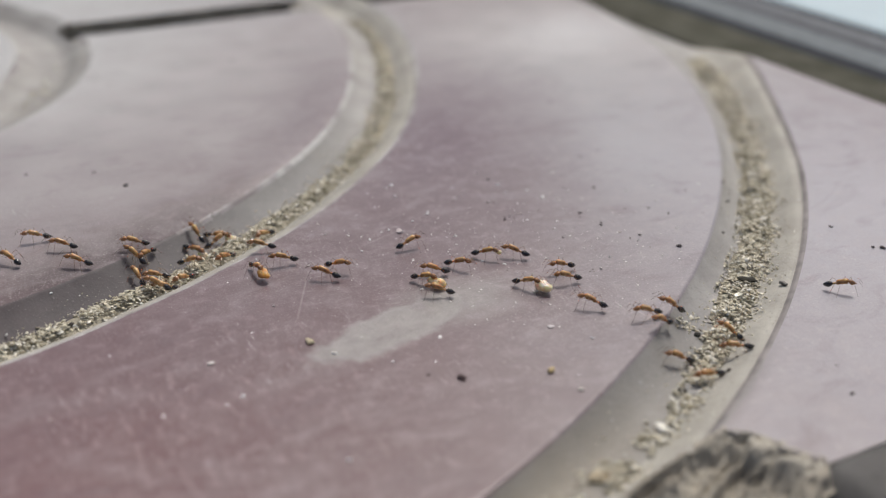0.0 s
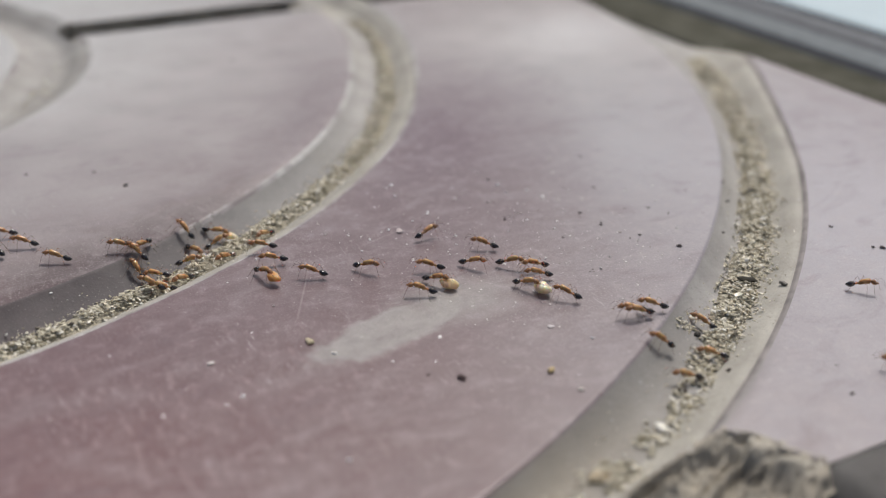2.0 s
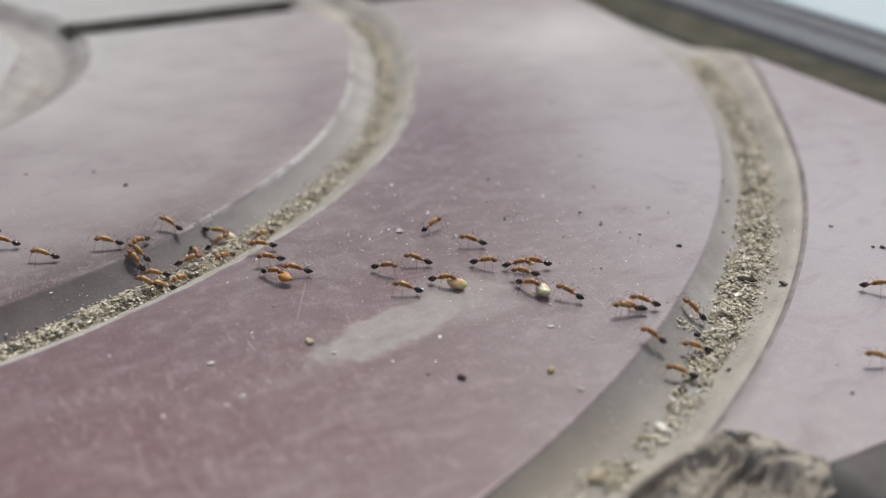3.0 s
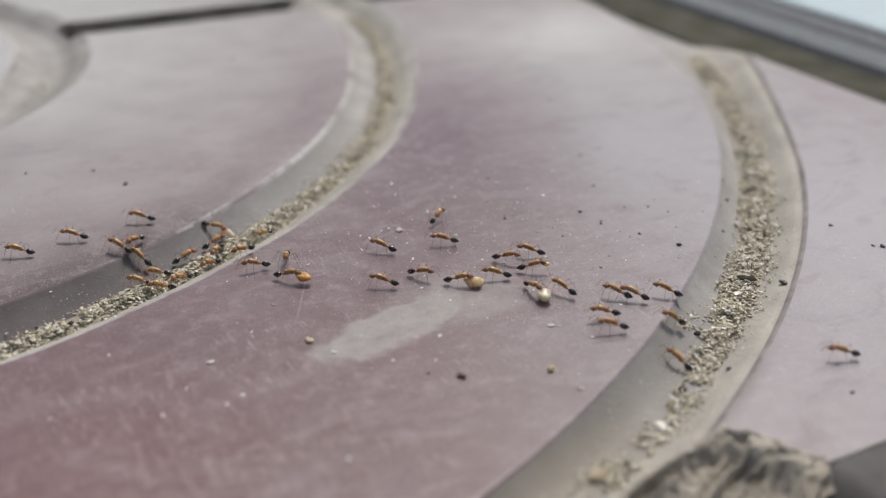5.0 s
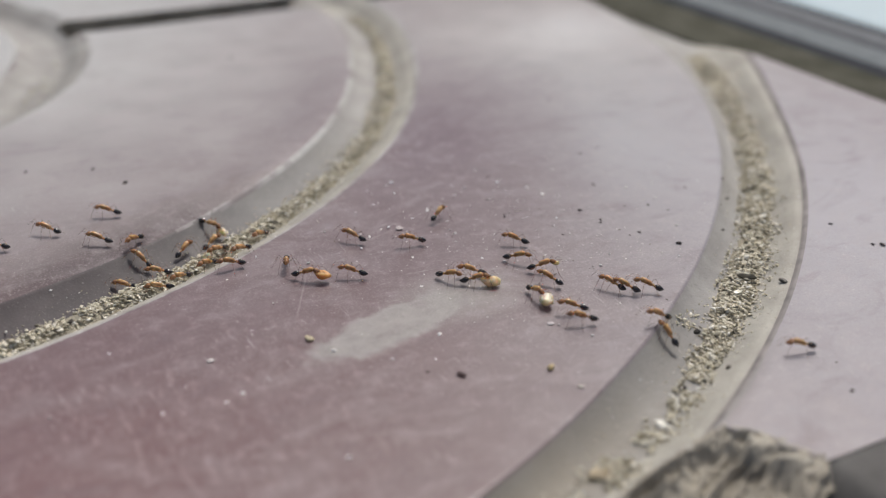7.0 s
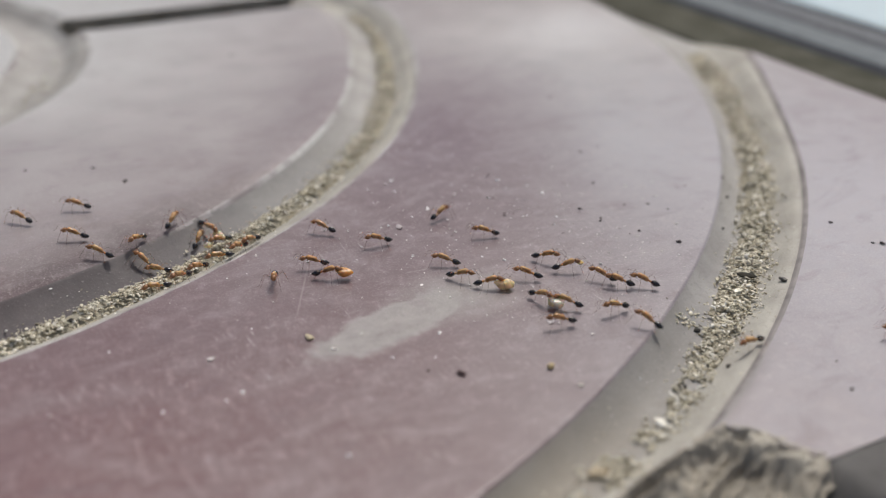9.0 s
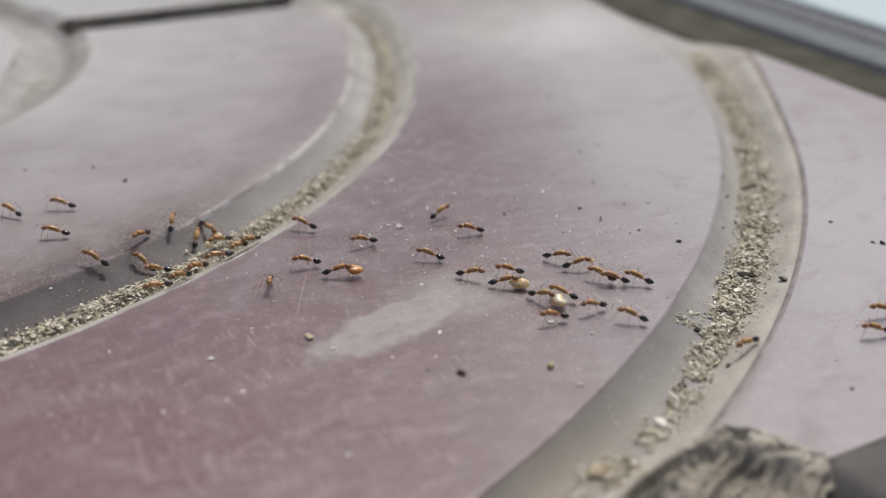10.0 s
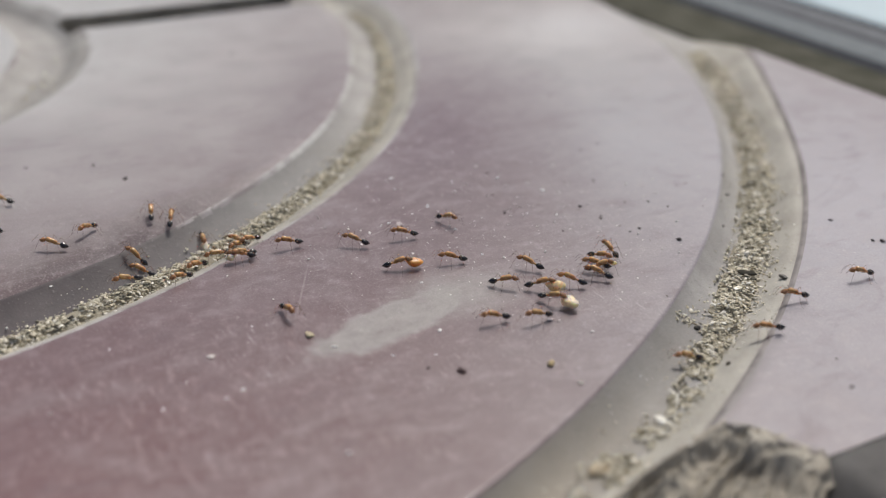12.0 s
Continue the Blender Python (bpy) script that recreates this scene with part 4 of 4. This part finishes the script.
ANT_A30 = [(0, 107.65, -161.82, 165), (0.5, 107.21, -161.35, 165), (1, 106.74, -161.11, 165), (1.5, 106.58, -160.8, 165), (2, 106.33, -160.42, 164), (2.5, 105.98, -160.02, 163), (3, 105.96, -160.04, 162), (5, 102.69, -159.87, 157), (5.5, 101.81, -159.29, 156), (6, 101.33, -158.68, 155), (6.5, 100.69, -157.96, 152), (7, 99.85, -157.12, 149), (9, 99.69, -156.23, 136), (9.5, 99.87, -155.58, 132), (10, 100.34, -154.25, 129), (10.5, 100.57, -153.15, 126), (11, 100.61, -152.45, 126), (11.5, 100.55, -151.89, 126), (11.9, 100.73, -151.24, 126), (12, 100.79, -145.77, 126)]
ANT_A30X = [(0, 107.86, -164.15, -175), (0.5, 107.25, -163.57, -180), (1, 107.16, -162.57, -185), (1.5, 107.04, -161.72, -190), (2.5, 106.54, -161.02, -202), (3, 106.56, -160.08, -208), (5, 107.1, -156.35, -232), (5.5, 107.39, -155.58, -238), (6, 107.46, -154.94, -244), (6.5, 107.57, -154.59, -242), (7, 107.66, -154.47, -241), (9, 107.76, -152.26, -236), (9.5, 107.62, -152.27, -234), (10, 107.57, -152.33, -233), (10.5, 107.5, -152.44, -231), (11, 107.22, -152.43, -231), (11.5, 107.14, -152.55, -231), (11.9, 106.68, -152.44, -231), (12, 107.2, -152.13, -231)]
ANT_A31 = [(0, 111.09, -161.72, 151), (0.5, 110.52, -161.56, 151), (1, 110.19, -161.14, 151), (1.5, 109.8, -160.95, 151), (2, 109.31, -160.71, 148), (2.5, 109, -160.07, 145), (3, 108.83, -159.76, 141), (5, 108.76, -157.73, 127), (5.5, 108.73, -157.05, 124), (6, 108.74, -156.14, 120), (6.5, 108.73, -155.96, 123), (7, 108.81, -155.85, 126), (9, 108.75, -154.65, 137), (9.5, 108.64, -154.42, 140), (10, 108.49, -153.89, 142), (10.5, 108.56, -153.79, 145), (11, 108.53, -153.65, 145), (11.5, 108.5, -153.51, 145), (11.9, 108.03, -153.4, 145), (12, 108.45, -149.88, 145)]
ANT_A32 = [(0, 107.05, -168.84, 159), (0.5, 106.72, -168.45, 159), (1, 106.72, -167.32, 159), (1.5, 106.46, -166.94, 159), (2, 105.82, -166.53, 158), (2.5, 105.26, -166.36, 157), (3, 104.59, -166.34, 156), (5, 101.63, -162.91, 152), (5.5, 100.96, -162.44, 151), (6, 100.32, -161.75, 150), (6.5, 99.77, -161.1, 152), (7, 99.28, -159.99, 155), (9, 96.48, -159.64, 164), (9.5, 96.16, -159.39, 166), (10, 96.15, -158.54, 168), (10.5, 95.97, -157.95, 171), (11, 95.15, -157.96, 171), (11.5, 94.4, -157.87, 171), (11.9, 93.73, -157.79, 171), (12, 89.54, -155.81, 171)]
ANT_A33 = [(0, 116.42, -167.17, 110), (0.5, 116.15, -166.24, 110), (1, 115.87, -165.3, 110), (1.5, 115.56, -164.51, 110), (2, 115.43, -163.49, 113), (2.5, 115.35, -162.49, 116), (3, 115.19, -161.37, 118), (5, 113.05, -158.89, 129), (5.5, 112.54, -158.48, 132), (6, 112.47, -158.05, 135), (6.5, 112.08, -157.68, 134), (7, 111.51, -156.98, 133), (9, 111.62, -156.12, 131), (9.5, 111.56, -155.66, 130), (10, 111.28, -155.31, 130), (10.5, 111.25, -154.62, 129), (11, 111.21, -153.93, 120), (11.5, 111.17, -153.25, 112), (11.9, 111.3, -152.33, 105), (12, 112.54, -147.25, 88)]
ANT_A34 = [(0, 114.14, -171.4, 138), (0.5, 113.81, -170.84, 138), (1, 112.97, -170.7, 138), (1.5, 112.21, -170.46, 138), (2, 111.54, -169.83, 142), (2.5, 110.91, -168.93, 146), (3, 110.69, -167.95, 150), (5, 110, -163.54, 165), (5.5, 109.46, -163.69, 169), (6, 109.24, -163.6, 173), (6.5, 108.3, -163.71, 174), (7, 107.66, -163.83, 174), (9, 104.38, -159.86, 176), (9.5, 103.33, -159.15, 177), (10, 101.96, -158.53, 177), (10.5, 101.35, -158.1, 177), (11, 99.94, -157.74, 177), (11.5, 99.86, -157.85, 177), (11.9, 99.53, -157.79, 177), (12, 94.41, -157.86, 177)]
ANT_A35 = [(0, 108.09, -173.46, 166), (0.5, 107.37, -173.22, 166), (1, 106.65, -172.98, 166), (1.5, 105.93, -172.75, 166), (2, 105.67, -172.35, 157), (2.5, 105.41, -171.96, 149), (3, 105.43, -171.44, 141), (5, 106.6, -169.38, 107), (5.5, 107.19, -168.01, 98), (6, 107.37, -167.3, 90), (6.5, 107.65, -166.27, 95), (7, 107.54, -165.7, 100), (9, 105.67, -164.37, 121), (9.5, 105.4, -163.37, 126), (10, 104.65, -162.82, 132), (10.5, 104.47, -162.37, 137), (11, 104.13, -161.6, 137), (11.5, 103.86, -160.39, 137), (11.9, 103.43, -159.56, 137), (12, 103.07, -152.13, 137)]
ANT_A36 = [(0, 133.98, -167.38, -47), (0.5, 134.58, -167.68, -47), (1, 135.38, -168.09, -47), (1.5, 135.97, -168.41, -47), (2, 136.56, -168.72, -47), (2.5, 137.24, -169.1, -47), (3, 137.94, -169.75, -47), (5, 140.64, -172.54, -47), (12, 144.97, -178.91, -47)]
ANT_B37 = [(0, 128.6, -186.71, 151), (2.5, 125.08, -183.69, 151), (3, 124.65, -182.93, 151), (5, 121.65, -180.21, 151), (5.5, 120.48, -179.49, 151), (6, 119.82, -178.81, 151), (6.5, 118.93, -177.79, 156), (7, 118.18, -177.04, 162), (9, 114.39, -173.22, 184), (9.5, 114.04, -173.05, 186), (10, 113.96, -173.01, 187), (10.5, 113.46, -173.14, 189), (11, 112.96, -173.13, 182), (11.5, 112.33, -172.74, 174), (11.9, 111.9, -172.67, 168), (12, 107.52, -170.33, 166)]
ANT_C35 = [(0, 139.86, -186.15, 155), (7, 134.41, -182.59, 155), (9, 130.7, -180, 155), (9.5, 129.67, -179.4, 155), (10, 128.47, -178.84, 155), (10.5, 126.85, -178.34, 155), (11, 125.82, -177.71, 155), (11.5, 124.8, -177.08, 155), (11.9, 123.71, -176.63, 155), (12, 117.29, -172.85, 155)]
ANT_C36 = [(0, 144.6, -182.48, 161), (7, 139, -179.58, 161), (9, 134.72, -177.3, 161), (9.5, 133.77, -176.57, 161), (10, 133.03, -175.74, 161), (10.5, 132.34, -175.02, 161), (11, 131.13, -174.77, 161), (11.5, 130.44, -173.33, 161), (11.9, 130.09, -172.26, 161), (12, 125.76, -168.2, 161)]
ANT_D1 = [(0, 154.39, -177.44, 168), (9, 146.14, -172.75, 168), (11.9, 143.09, -170.86, 168), (12, 137.9, -167.69, 168)]
ANT_B6 = [(0, 57.02, -123.75, 146), (3, 56.09, -123.35, 142), (4.8, 55.45, -122.97, 137), (5.5, 54.97, -122.83, 135), (6, 54.71, -122.55, 133), (6.5, 54.27, -121.61, 135), (7, 53.74, -121.46, 136), (9, 51.79, -115.87, 142), (9.5, 51.21, -116.43, 143), (10, 50.67, -117.33, 144), (10.5, 50.37, -116.15, 146), (11, 50.21, -115.34, 146), (11.5, 49.63, -114.33, 146), (12, 46.74, -111.69, 146)]
ANT_B12 = [(0, 60.95, -123.23, -154), (6, 60.46, -123.85, -154), (12, 59.41, -127.71, -154)]
ANT_P1 = [(0, 56.15, -115.68, 129), (2, 56.6, -115.16, 129), (3, 56.86, -115.36, 129), (6, 56.76, -116.33, 129), (9, 57.03, -117.02, 129), (11.9, 56.62, -117.95, 129), (12, 56.02, -116.73, 129)]
ANT_P2 = [(0, 58.03, -121.19, 142), (6, 58.57, -120.11, 142), (9, 58.55, -120.42, 142), (11.9, 58.06, -121.31, 142), (12, 56.21, -119.47, 142)]
ANT_B11 = [(0, 67.71, -120.23, -152), (3, 67.69, -120.31, -152), (5, 65.21, -121.54, -152), (7, 64.32, -123.2, -152), (9, 62.96, -123.25, -152), (12, 62.89, -122.89, -152)]
ANT_C5 = [(0, 58.29, -115.22, -141), (3, 57.96, -113.55, -141), (5, 57.26, -113.43, -141), (7, 57.17, -113.52, -141), (9, 57.49, -113.85, -141), (9.5, 57.62, -113.82, -141), (10, 58.22, -113.08, -141), (10.5, 57.92, -113.45, -141), (11, 57.62, -113.77, -141), (11.5, 57.63, -113.7, -141), (11.9, 57.49, -113.77, -141), (12, 51.94, -108.51, -141)]
TRAILS = (ANT_A1, ANT_A2, ANT_A3, ANT_A4, ANT_A5, ANT_A6, ANT_A7, ANT_A8, ANT_A9, ANT_A10, ANT_A11, ANT_A12, ANT_A13, ANT_A14, ANT_A15, ANT_A16, ANT_A17, ANT_A18, ANT_A19, ANT_A20, ANT_A21, ANT_A22, ANT_A23, ANT_A24, ANT_A25, ANT_A26, ANT_A27, ANT_A28, ANT_A29, ANT_A30, ANT_A30X, ANT_A31, ANT_A32, ANT_A33, ANT_A34, ANT_A35, ANT_A36, ANT_B37, ANT_C35, ANT_C36, ANT_D1, ANT_B6, ANT_B12, ANT_P1, ANT_P2, ANT_B11, ANT_C5)


def place_of(row):
    """The pose of an ant on the ground, its nose up or down with the slope."""
    t, x, y, way = row
    x, y, c, s = x * MM, y * MM, math.cos(radians(way)) * MM, math.sin(radians(way)) * MM
    rise = surface(x + 1.3 * c, y + 1.3 * s) - surface(x - 1.2 * c, y - 1.2 * s)
    return pose(x, y, surface(x, y), 0, -max(-20.0, min(20.0, 0.7 * math.degrees(math.atan2(rise, 2.5 * MM)))), way)


def dense(trail):
    """The trail with rows put in where two are more than half a second apart."""
    rows = [trail[0]]
    for b in trail[1:]:
        a = rows[-1]
        n = max(1, math.ceil((b[0] - a[0]) / 0.55))
        rows += [tuple(p + (q - p) * i / n for p, q in zip(a, b)) for i in range(1, n + 1)]
    return rows


def along(rows, t):
    for a, b in zip(rows, rows[1:]):
        if t <= b[0]:
            f = (t - a[0]) / (b[0] - a[0])
            return [p + (q - p) * f for p, q in zip(a, b)]
    return list(rows[-1])


first = build_ant()
ANTS = []
for i, trail in enumerate(TRAILS):
    ob = first if i == 0 else copy_thing(first, Matrix())
    ob.matrix_basis = place_of(trail[0])
    ob.scale = (1.09, 1.09, 1.09)
    carrying = i in (7, 9, 15, 21, 23, 27)
    tagged(ob, "slender amber ant with a black gaster hauling food over the tile" if carrying else TRAIL_LABEL, "ant", "ants on the trail")
    ANTS.append(ob)


def morsel(name, size, shape, color, label, seed):
    bm = bmesh.new()
    bmesh.ops.create_icosphere(bm, subdivisions=3, radius=1.0)
    for v in bm.verts:
        n = 1 + 0.45 * noise.noise(v.co * 1.1 + Vector((seed, 1, 0))) + 0.10 * noise.noise(v.co * 2.8 + Vector((0, seed, 2)))
        v.co = Vector(v.co[:]) * n
        v.co = Vector((v.co.x * shape[0], v.co.y * shape[1], v.co.z * shape[2])) * size * 0.5 * MM
    ob = new(name, mesh_of(name, bm, plain(name + "_flesh", color, 0.35, 0.2, 1500, True, Transmission_Weight=0.25, Subsurface_Weight=0.9, Subsurface_Radius=(0.0016, 0.0011, 0.0006), Subsurface_Scale=1.0)))
    return tagged(ob, label, "food", "morsels carried by the ants")


# the ant that carries it, and its place before that ant: forward, side, up
MORSELS = (
    (morsel("larva", 1.35, (1.45, 0.9, 0.7), (0.80, 0.66, 0.47), "pale cream larva hauled by an ant", 1.0), 7, 2.3, 0.1, 0.9),
    (morsel("food_crumb", 1.6, (1.5, 0.9, 0.65), (0.62, 0.33, 0.10), "amber yellow food crumb carried by an ant", 2.4), 15, 2.3, 0.05, 0.95),
    (morsel("larva", 1.75, (1.4, 0.85, 0.7), (0.82, 0.62, 0.38), "cream yellow larva carried by an ant", 3.0), 21, 2.2, -0.1, 0.72),
    (morsel("food_crumb", 0.7, (1.3, 0.9, 0.8), (0.80, 0.60, 0.34), "tiny pale crumb held by an ant", 4.0), 23, 1.9, 0.0, 1.25),
    (morsel("larva", 1.9, (1.25, 1.0, 0.7), (0.86, 0.70, 0.52), "plump white larva dragged by ants", 5.0), 27, 2.35, 0.25, 0.75),
    (morsel("larva", 1.15, (1.3, 0.9, 0.75), (0.88, 0.74, 0.56), "small white larva hauled out of the groove", 6.0), 9, 1.9, 0.0, 1.0))

# ---- single stones and crumbs ----
stone("pebble", 68.54, -148.40, 1.15, (0.55, 0.47, 0.3), "tan rounded pebble lying on the tile", 1)
stone("pebble", 56.82, -147.59, 0.8, (0.7, 0.66, 0.62), "tiny white pebble lying on the tile", 2, flat=0.36, rough=0.25)
stone("soil_crumb", 80.59, -163.37, 1.15, (0.05, 0.03, 0.03), "dark brown soil crumb lying on the tile", 3, flat=0.38, rough=0.95)
stone("pebble", 90.23, -166.76, 1.05, (0.36, 0.27, 0.12), "ochre pebble lying on the tile", 4)
stone("pebble", 91.10, -171.41, 0.7, (0.62, 0.58, 0.5), "pale pebble lying on the tile", 5, flat=0.36, rough=0.25)
stone("pebble", 82.71, -154.24, 0.6, (0.8, 0.78, 0.75), "white speck of stone on the tile", 6, flat=0.36, rough=0.25)
stone("pebble", 70.15, -151.97, 0.65, (0.75, 0.72, 0.68), "white chip of stone on the tile", 7, flat=0.36, rough=0.25)
stone("soil_crumb", 61.28, -91.33, 0.9, (0.03, 0.025, 0.025), "black soil crumb lying on the tile", 8, flat=0.38, rough=0.95)
stone("soil_crumb", 124.24, -147.46, 0.8, (0.04, 0.03, 0.03), "black soil crumb lying on the tile", 9, flat=0.38, rough=0.95)
stone("pebble", 116.58, -124.32, 0.7, (0.92, 0.91, 0.9), "white speck of stone on the tile", 10, flat=0.36, rough=0.25)
stone("pebble", 85.93, -182.50, 2.1, (0.42, 0.34, 0.22), "tan pebble half sunk in the groove's sand", 11)
stone("pebble", 97.17, -178.25, 1.75, (0.72, 0.69, 0.6), "white pebble on the sand of the groove", 12, flat=0.36, rough=0.25)
stone("soil_crumb", 103.89, -173.64, 1.0, (0.04, 0.032, 0.025), "black soil crumb on the sand of the groove", 13, flat=0.38, rough=0.95)
stone("seed", 129.87, -161.99, 1.2, (0.1, 0.09, 0.075), "dark oval seed lying on the groove's slope", 14)
stone("soil_crumb", 110.39, -173.81, 0.8, (0.06, 0.05, 0.04), "dark soil crumb on the groove's slope", 15, flat=0.38, rough=0.95)
stone("soil_crumb", 148.06, -152.39, 0.6, (0.05, 0.04, 0.04), "dark soil crumb lying on the tile", 16, flat=0.38, rough=0.95)
stone("soil_crumb", 113.62, -164.47, 1.0, (0.02, 0.018, 0.015), "black soil crumb in the groove", 17, flat=0.38, rough=0.95)
stone("pebble", 37.22, -131.53, 1.5, (0.62, 0.56, 0.42), "cream pebble among the sand in the groove", 18, flat=0.36, rough=0.25)
stone("soil_crumb", 45.15, -127.92, 0.9, (0.03, 0.025, 0.02), "black crumb among the sand in the groove", 19, flat=0.38, rough=0.95)
stone("pebble", 157.17, -128.19, 0.9, (0.6, 0.55, 0.45), "pale pebble on the sand of the groove", 20, flat=0.36, rough=0.25)
# two flat dark lumps, added as the shade of a hollow in the sand
stone("soil_crumb", 128.0, -157.35, 1.9, (0.026, 0.023, 0.014), "flat dark lump standing in for a shaded hollow in the sand", 21, flat=0.3, rough=0.95, stretch=1.3, turn=-29)
stone("soil_crumb", 126.40, -156.52, 0.9, (0.03, 0.027, 0.016), "flat dark lump standing in for a shaded hollow in the sand", 22, flat=0.2, rough=0.95, stretch=1.8, turn=-29)
stone("soil_crumb", 149.32, -160.87, 0.8, (0.05, 0.04, 0.04), "dark soil crumb lying on the tile", 23, flat=0.38, rough=0.95)
stone("pebble", 112.95, -116.96, 0.6, (0.9, 0.89, 0.88), "white speck of stone on the tile", 24, flat=0.36, rough=0.25)
stone("soil_crumb", 125.88, -124.52, 0.5, (0.06, 0.05, 0.05), "dark soil crumb lying on the tile", 25, flat=0.38, rough=0.95)
stone("pebble", 123.69, -160.34, 1.3, (0.7, 0.66, 0.52), "pale pebble on the sand of the groove", 26, flat=0.36, rough=0.25)
stone("pebble", 115.97, -120.78, 0.45, (0.92, 0.91, 0.9), "white speck of stone on the tile", 27, flat=0.36, rough=0.25)
stone("pebble", 98.05, -121.79, 0.5, (0.92, 0.91, 0.9), "white speck of stone on the tile", 28, flat=0.36, rough=0.25)
stone("pebble", 96.77, -110.30, 0.55, (0.7, 0.66, 0.64), "white speck of stone on the tile", 29, flat=0.36, rough=0.25)
stone("pebble", 113.63, -132.65, 0.4, (0.92, 0.91, 0.9), "white speck of stone on the tile", 30, flat=0.36, rough=0.25)
stone("soil_crumb", 118.28, -131.84, 0.55, (0.05, 0.04, 0.04), "dark soil crumb lying on the tile", 31, flat=0.38, rough=0.95)
stone("soil_crumb", 107.08, -128.87, 0.45, (0.03, 0.025, 0.025), "dark soil crumb lying on the tile", 32, flat=0.38, rough=0.95)
stone("soil_crumb", 118.56, -136.71, 0.4, (0.05, 0.04, 0.04), "dark soil crumb lying on the tile", 33, flat=0.38, rough=0.95)
stone("paint_flake", 91.71, -125.22, 1.3, (0.46, 0.4, 0.39), "pale flake of paint lying on the tile", 34, flat=0.1)
stone("paint_flake", 95.89, -158.15, 0.9, (0.46, 0.42, 0.42), "pale flake of paint lying on the tile", 35, flat=0.1)
stone("pebble", 38.48, -150.80, 0.6, (0.45, 0.38, 0.37), "small greyish pebble lying on the tile", 36)
for k, (x, y, size) in enumerate(((98.4, -121.2, 0.5), (98.1, -109.6, 0.9), (96.7, -113.7, 0.5), (92.0, -116.1, 0.4), (93.3, -111.0, 0.4), (105.8, -115.1, 0.4), (94.9, -123.1, 0.4), (112.0, -134.6, 0.4), (110.0, -130.3, 0.4), (97.4, -139.0, 0.6), (121.7, -150.6, 0.4), (47.0, -140.7, 0.5), (63.3, -143.1, 0.4), (55.7, -156.4, 0.5), (57.8, -155.6, 0.7), (75.3, -156.7, 0.5), (79.7, -158.9, 0.4), (63.3, -171.3, 0.6), (49.1, -155.4, 0.6), (44.3, -120.5, 0.55), (84.2, -128.8, 0.5), (90.5, -124.3, 0.6))):
    stone("pebble", x, y, 0.75 * size, (0.92, 0.90, 0.88), "white speck of stone on the tile", 40 + k, flat=0.36, rough=0.25)
for k, (x, y, size) in enumerate(((142.6, -86.6, 0.8), (131.6, -112.7, 0.6), (107.5, -128.1, 0.4), (119.1, -136.0, 0.5), (125.2, -133.5, 0.4), (128.5, -134.9, 0.5), (130.0, -137.8, 0.5), (121.5, -142.0, 0.6), (119.7, -142.2, 0.4), (111.3, -137.7, 0.4), (135.1, -144.4, 0.7), (142.8, -136.3, 0.9), (145.9, -131.5, 0.8), (77.6, -161.0, 0.5), (98.0, -33.9, 1.0), (58.2, -83.5, 0.8), (48.5, -79.9, 0.8), (117.2, -185.8, 0.7), (148.3, -160.1, 0.7), (120.1, -180.7, 0.4))):
    stone("soil_crumb", x, y, 0.8 * size, (0.06, 0.048, 0.045), "dark soil crumb lying on the tile", 70 + k, flat=0.38, rough=0.95)
fibre(110.10, -127.92, -28, 1.0)
fibre(82.23, -117.99, -100, 1.0)


def motions():
    for i, (ob, trail) in enumerate(zip(ANTS, TRAILS)):
        rows = dense(trail)
        walk(ob, [(r[0], place_of(r)) for r in rows])
        # the legs step in two sets of three, by the way that the ant has gone
        legs = [c for c in ob.children if c.name.startswith("leg")]
        times = [n * 0.3 for n in range(40)] + [12.0]
        gone, gaits, last = i * 0.37, [], rows[0]
        for t in times:
            now = along(rows, t)
            gone += min(0.8, math.hypot(now[1] - last[1], now[2] - last[2])) / 2.0
            gaits.append((t, gone * 6.2832))
            last = now
        for k, leg in enumerate(legs):
            turn = math.pi * ((k % 3 + k // 3) % 2)
            walk(leg, [(t, leg_pose(k, 17 * math.sin(g + turn), 7 * max(0.0, math.cos(g + turn)))) for t, g in gaits])
    for ob, i, fore, side, up in MORSELS:
        walk(ob, [(r[0], place_of(r) @ pose(fore * MM, side * MM, up * MM)) for r in dense(TRAILS[i])])


motions()
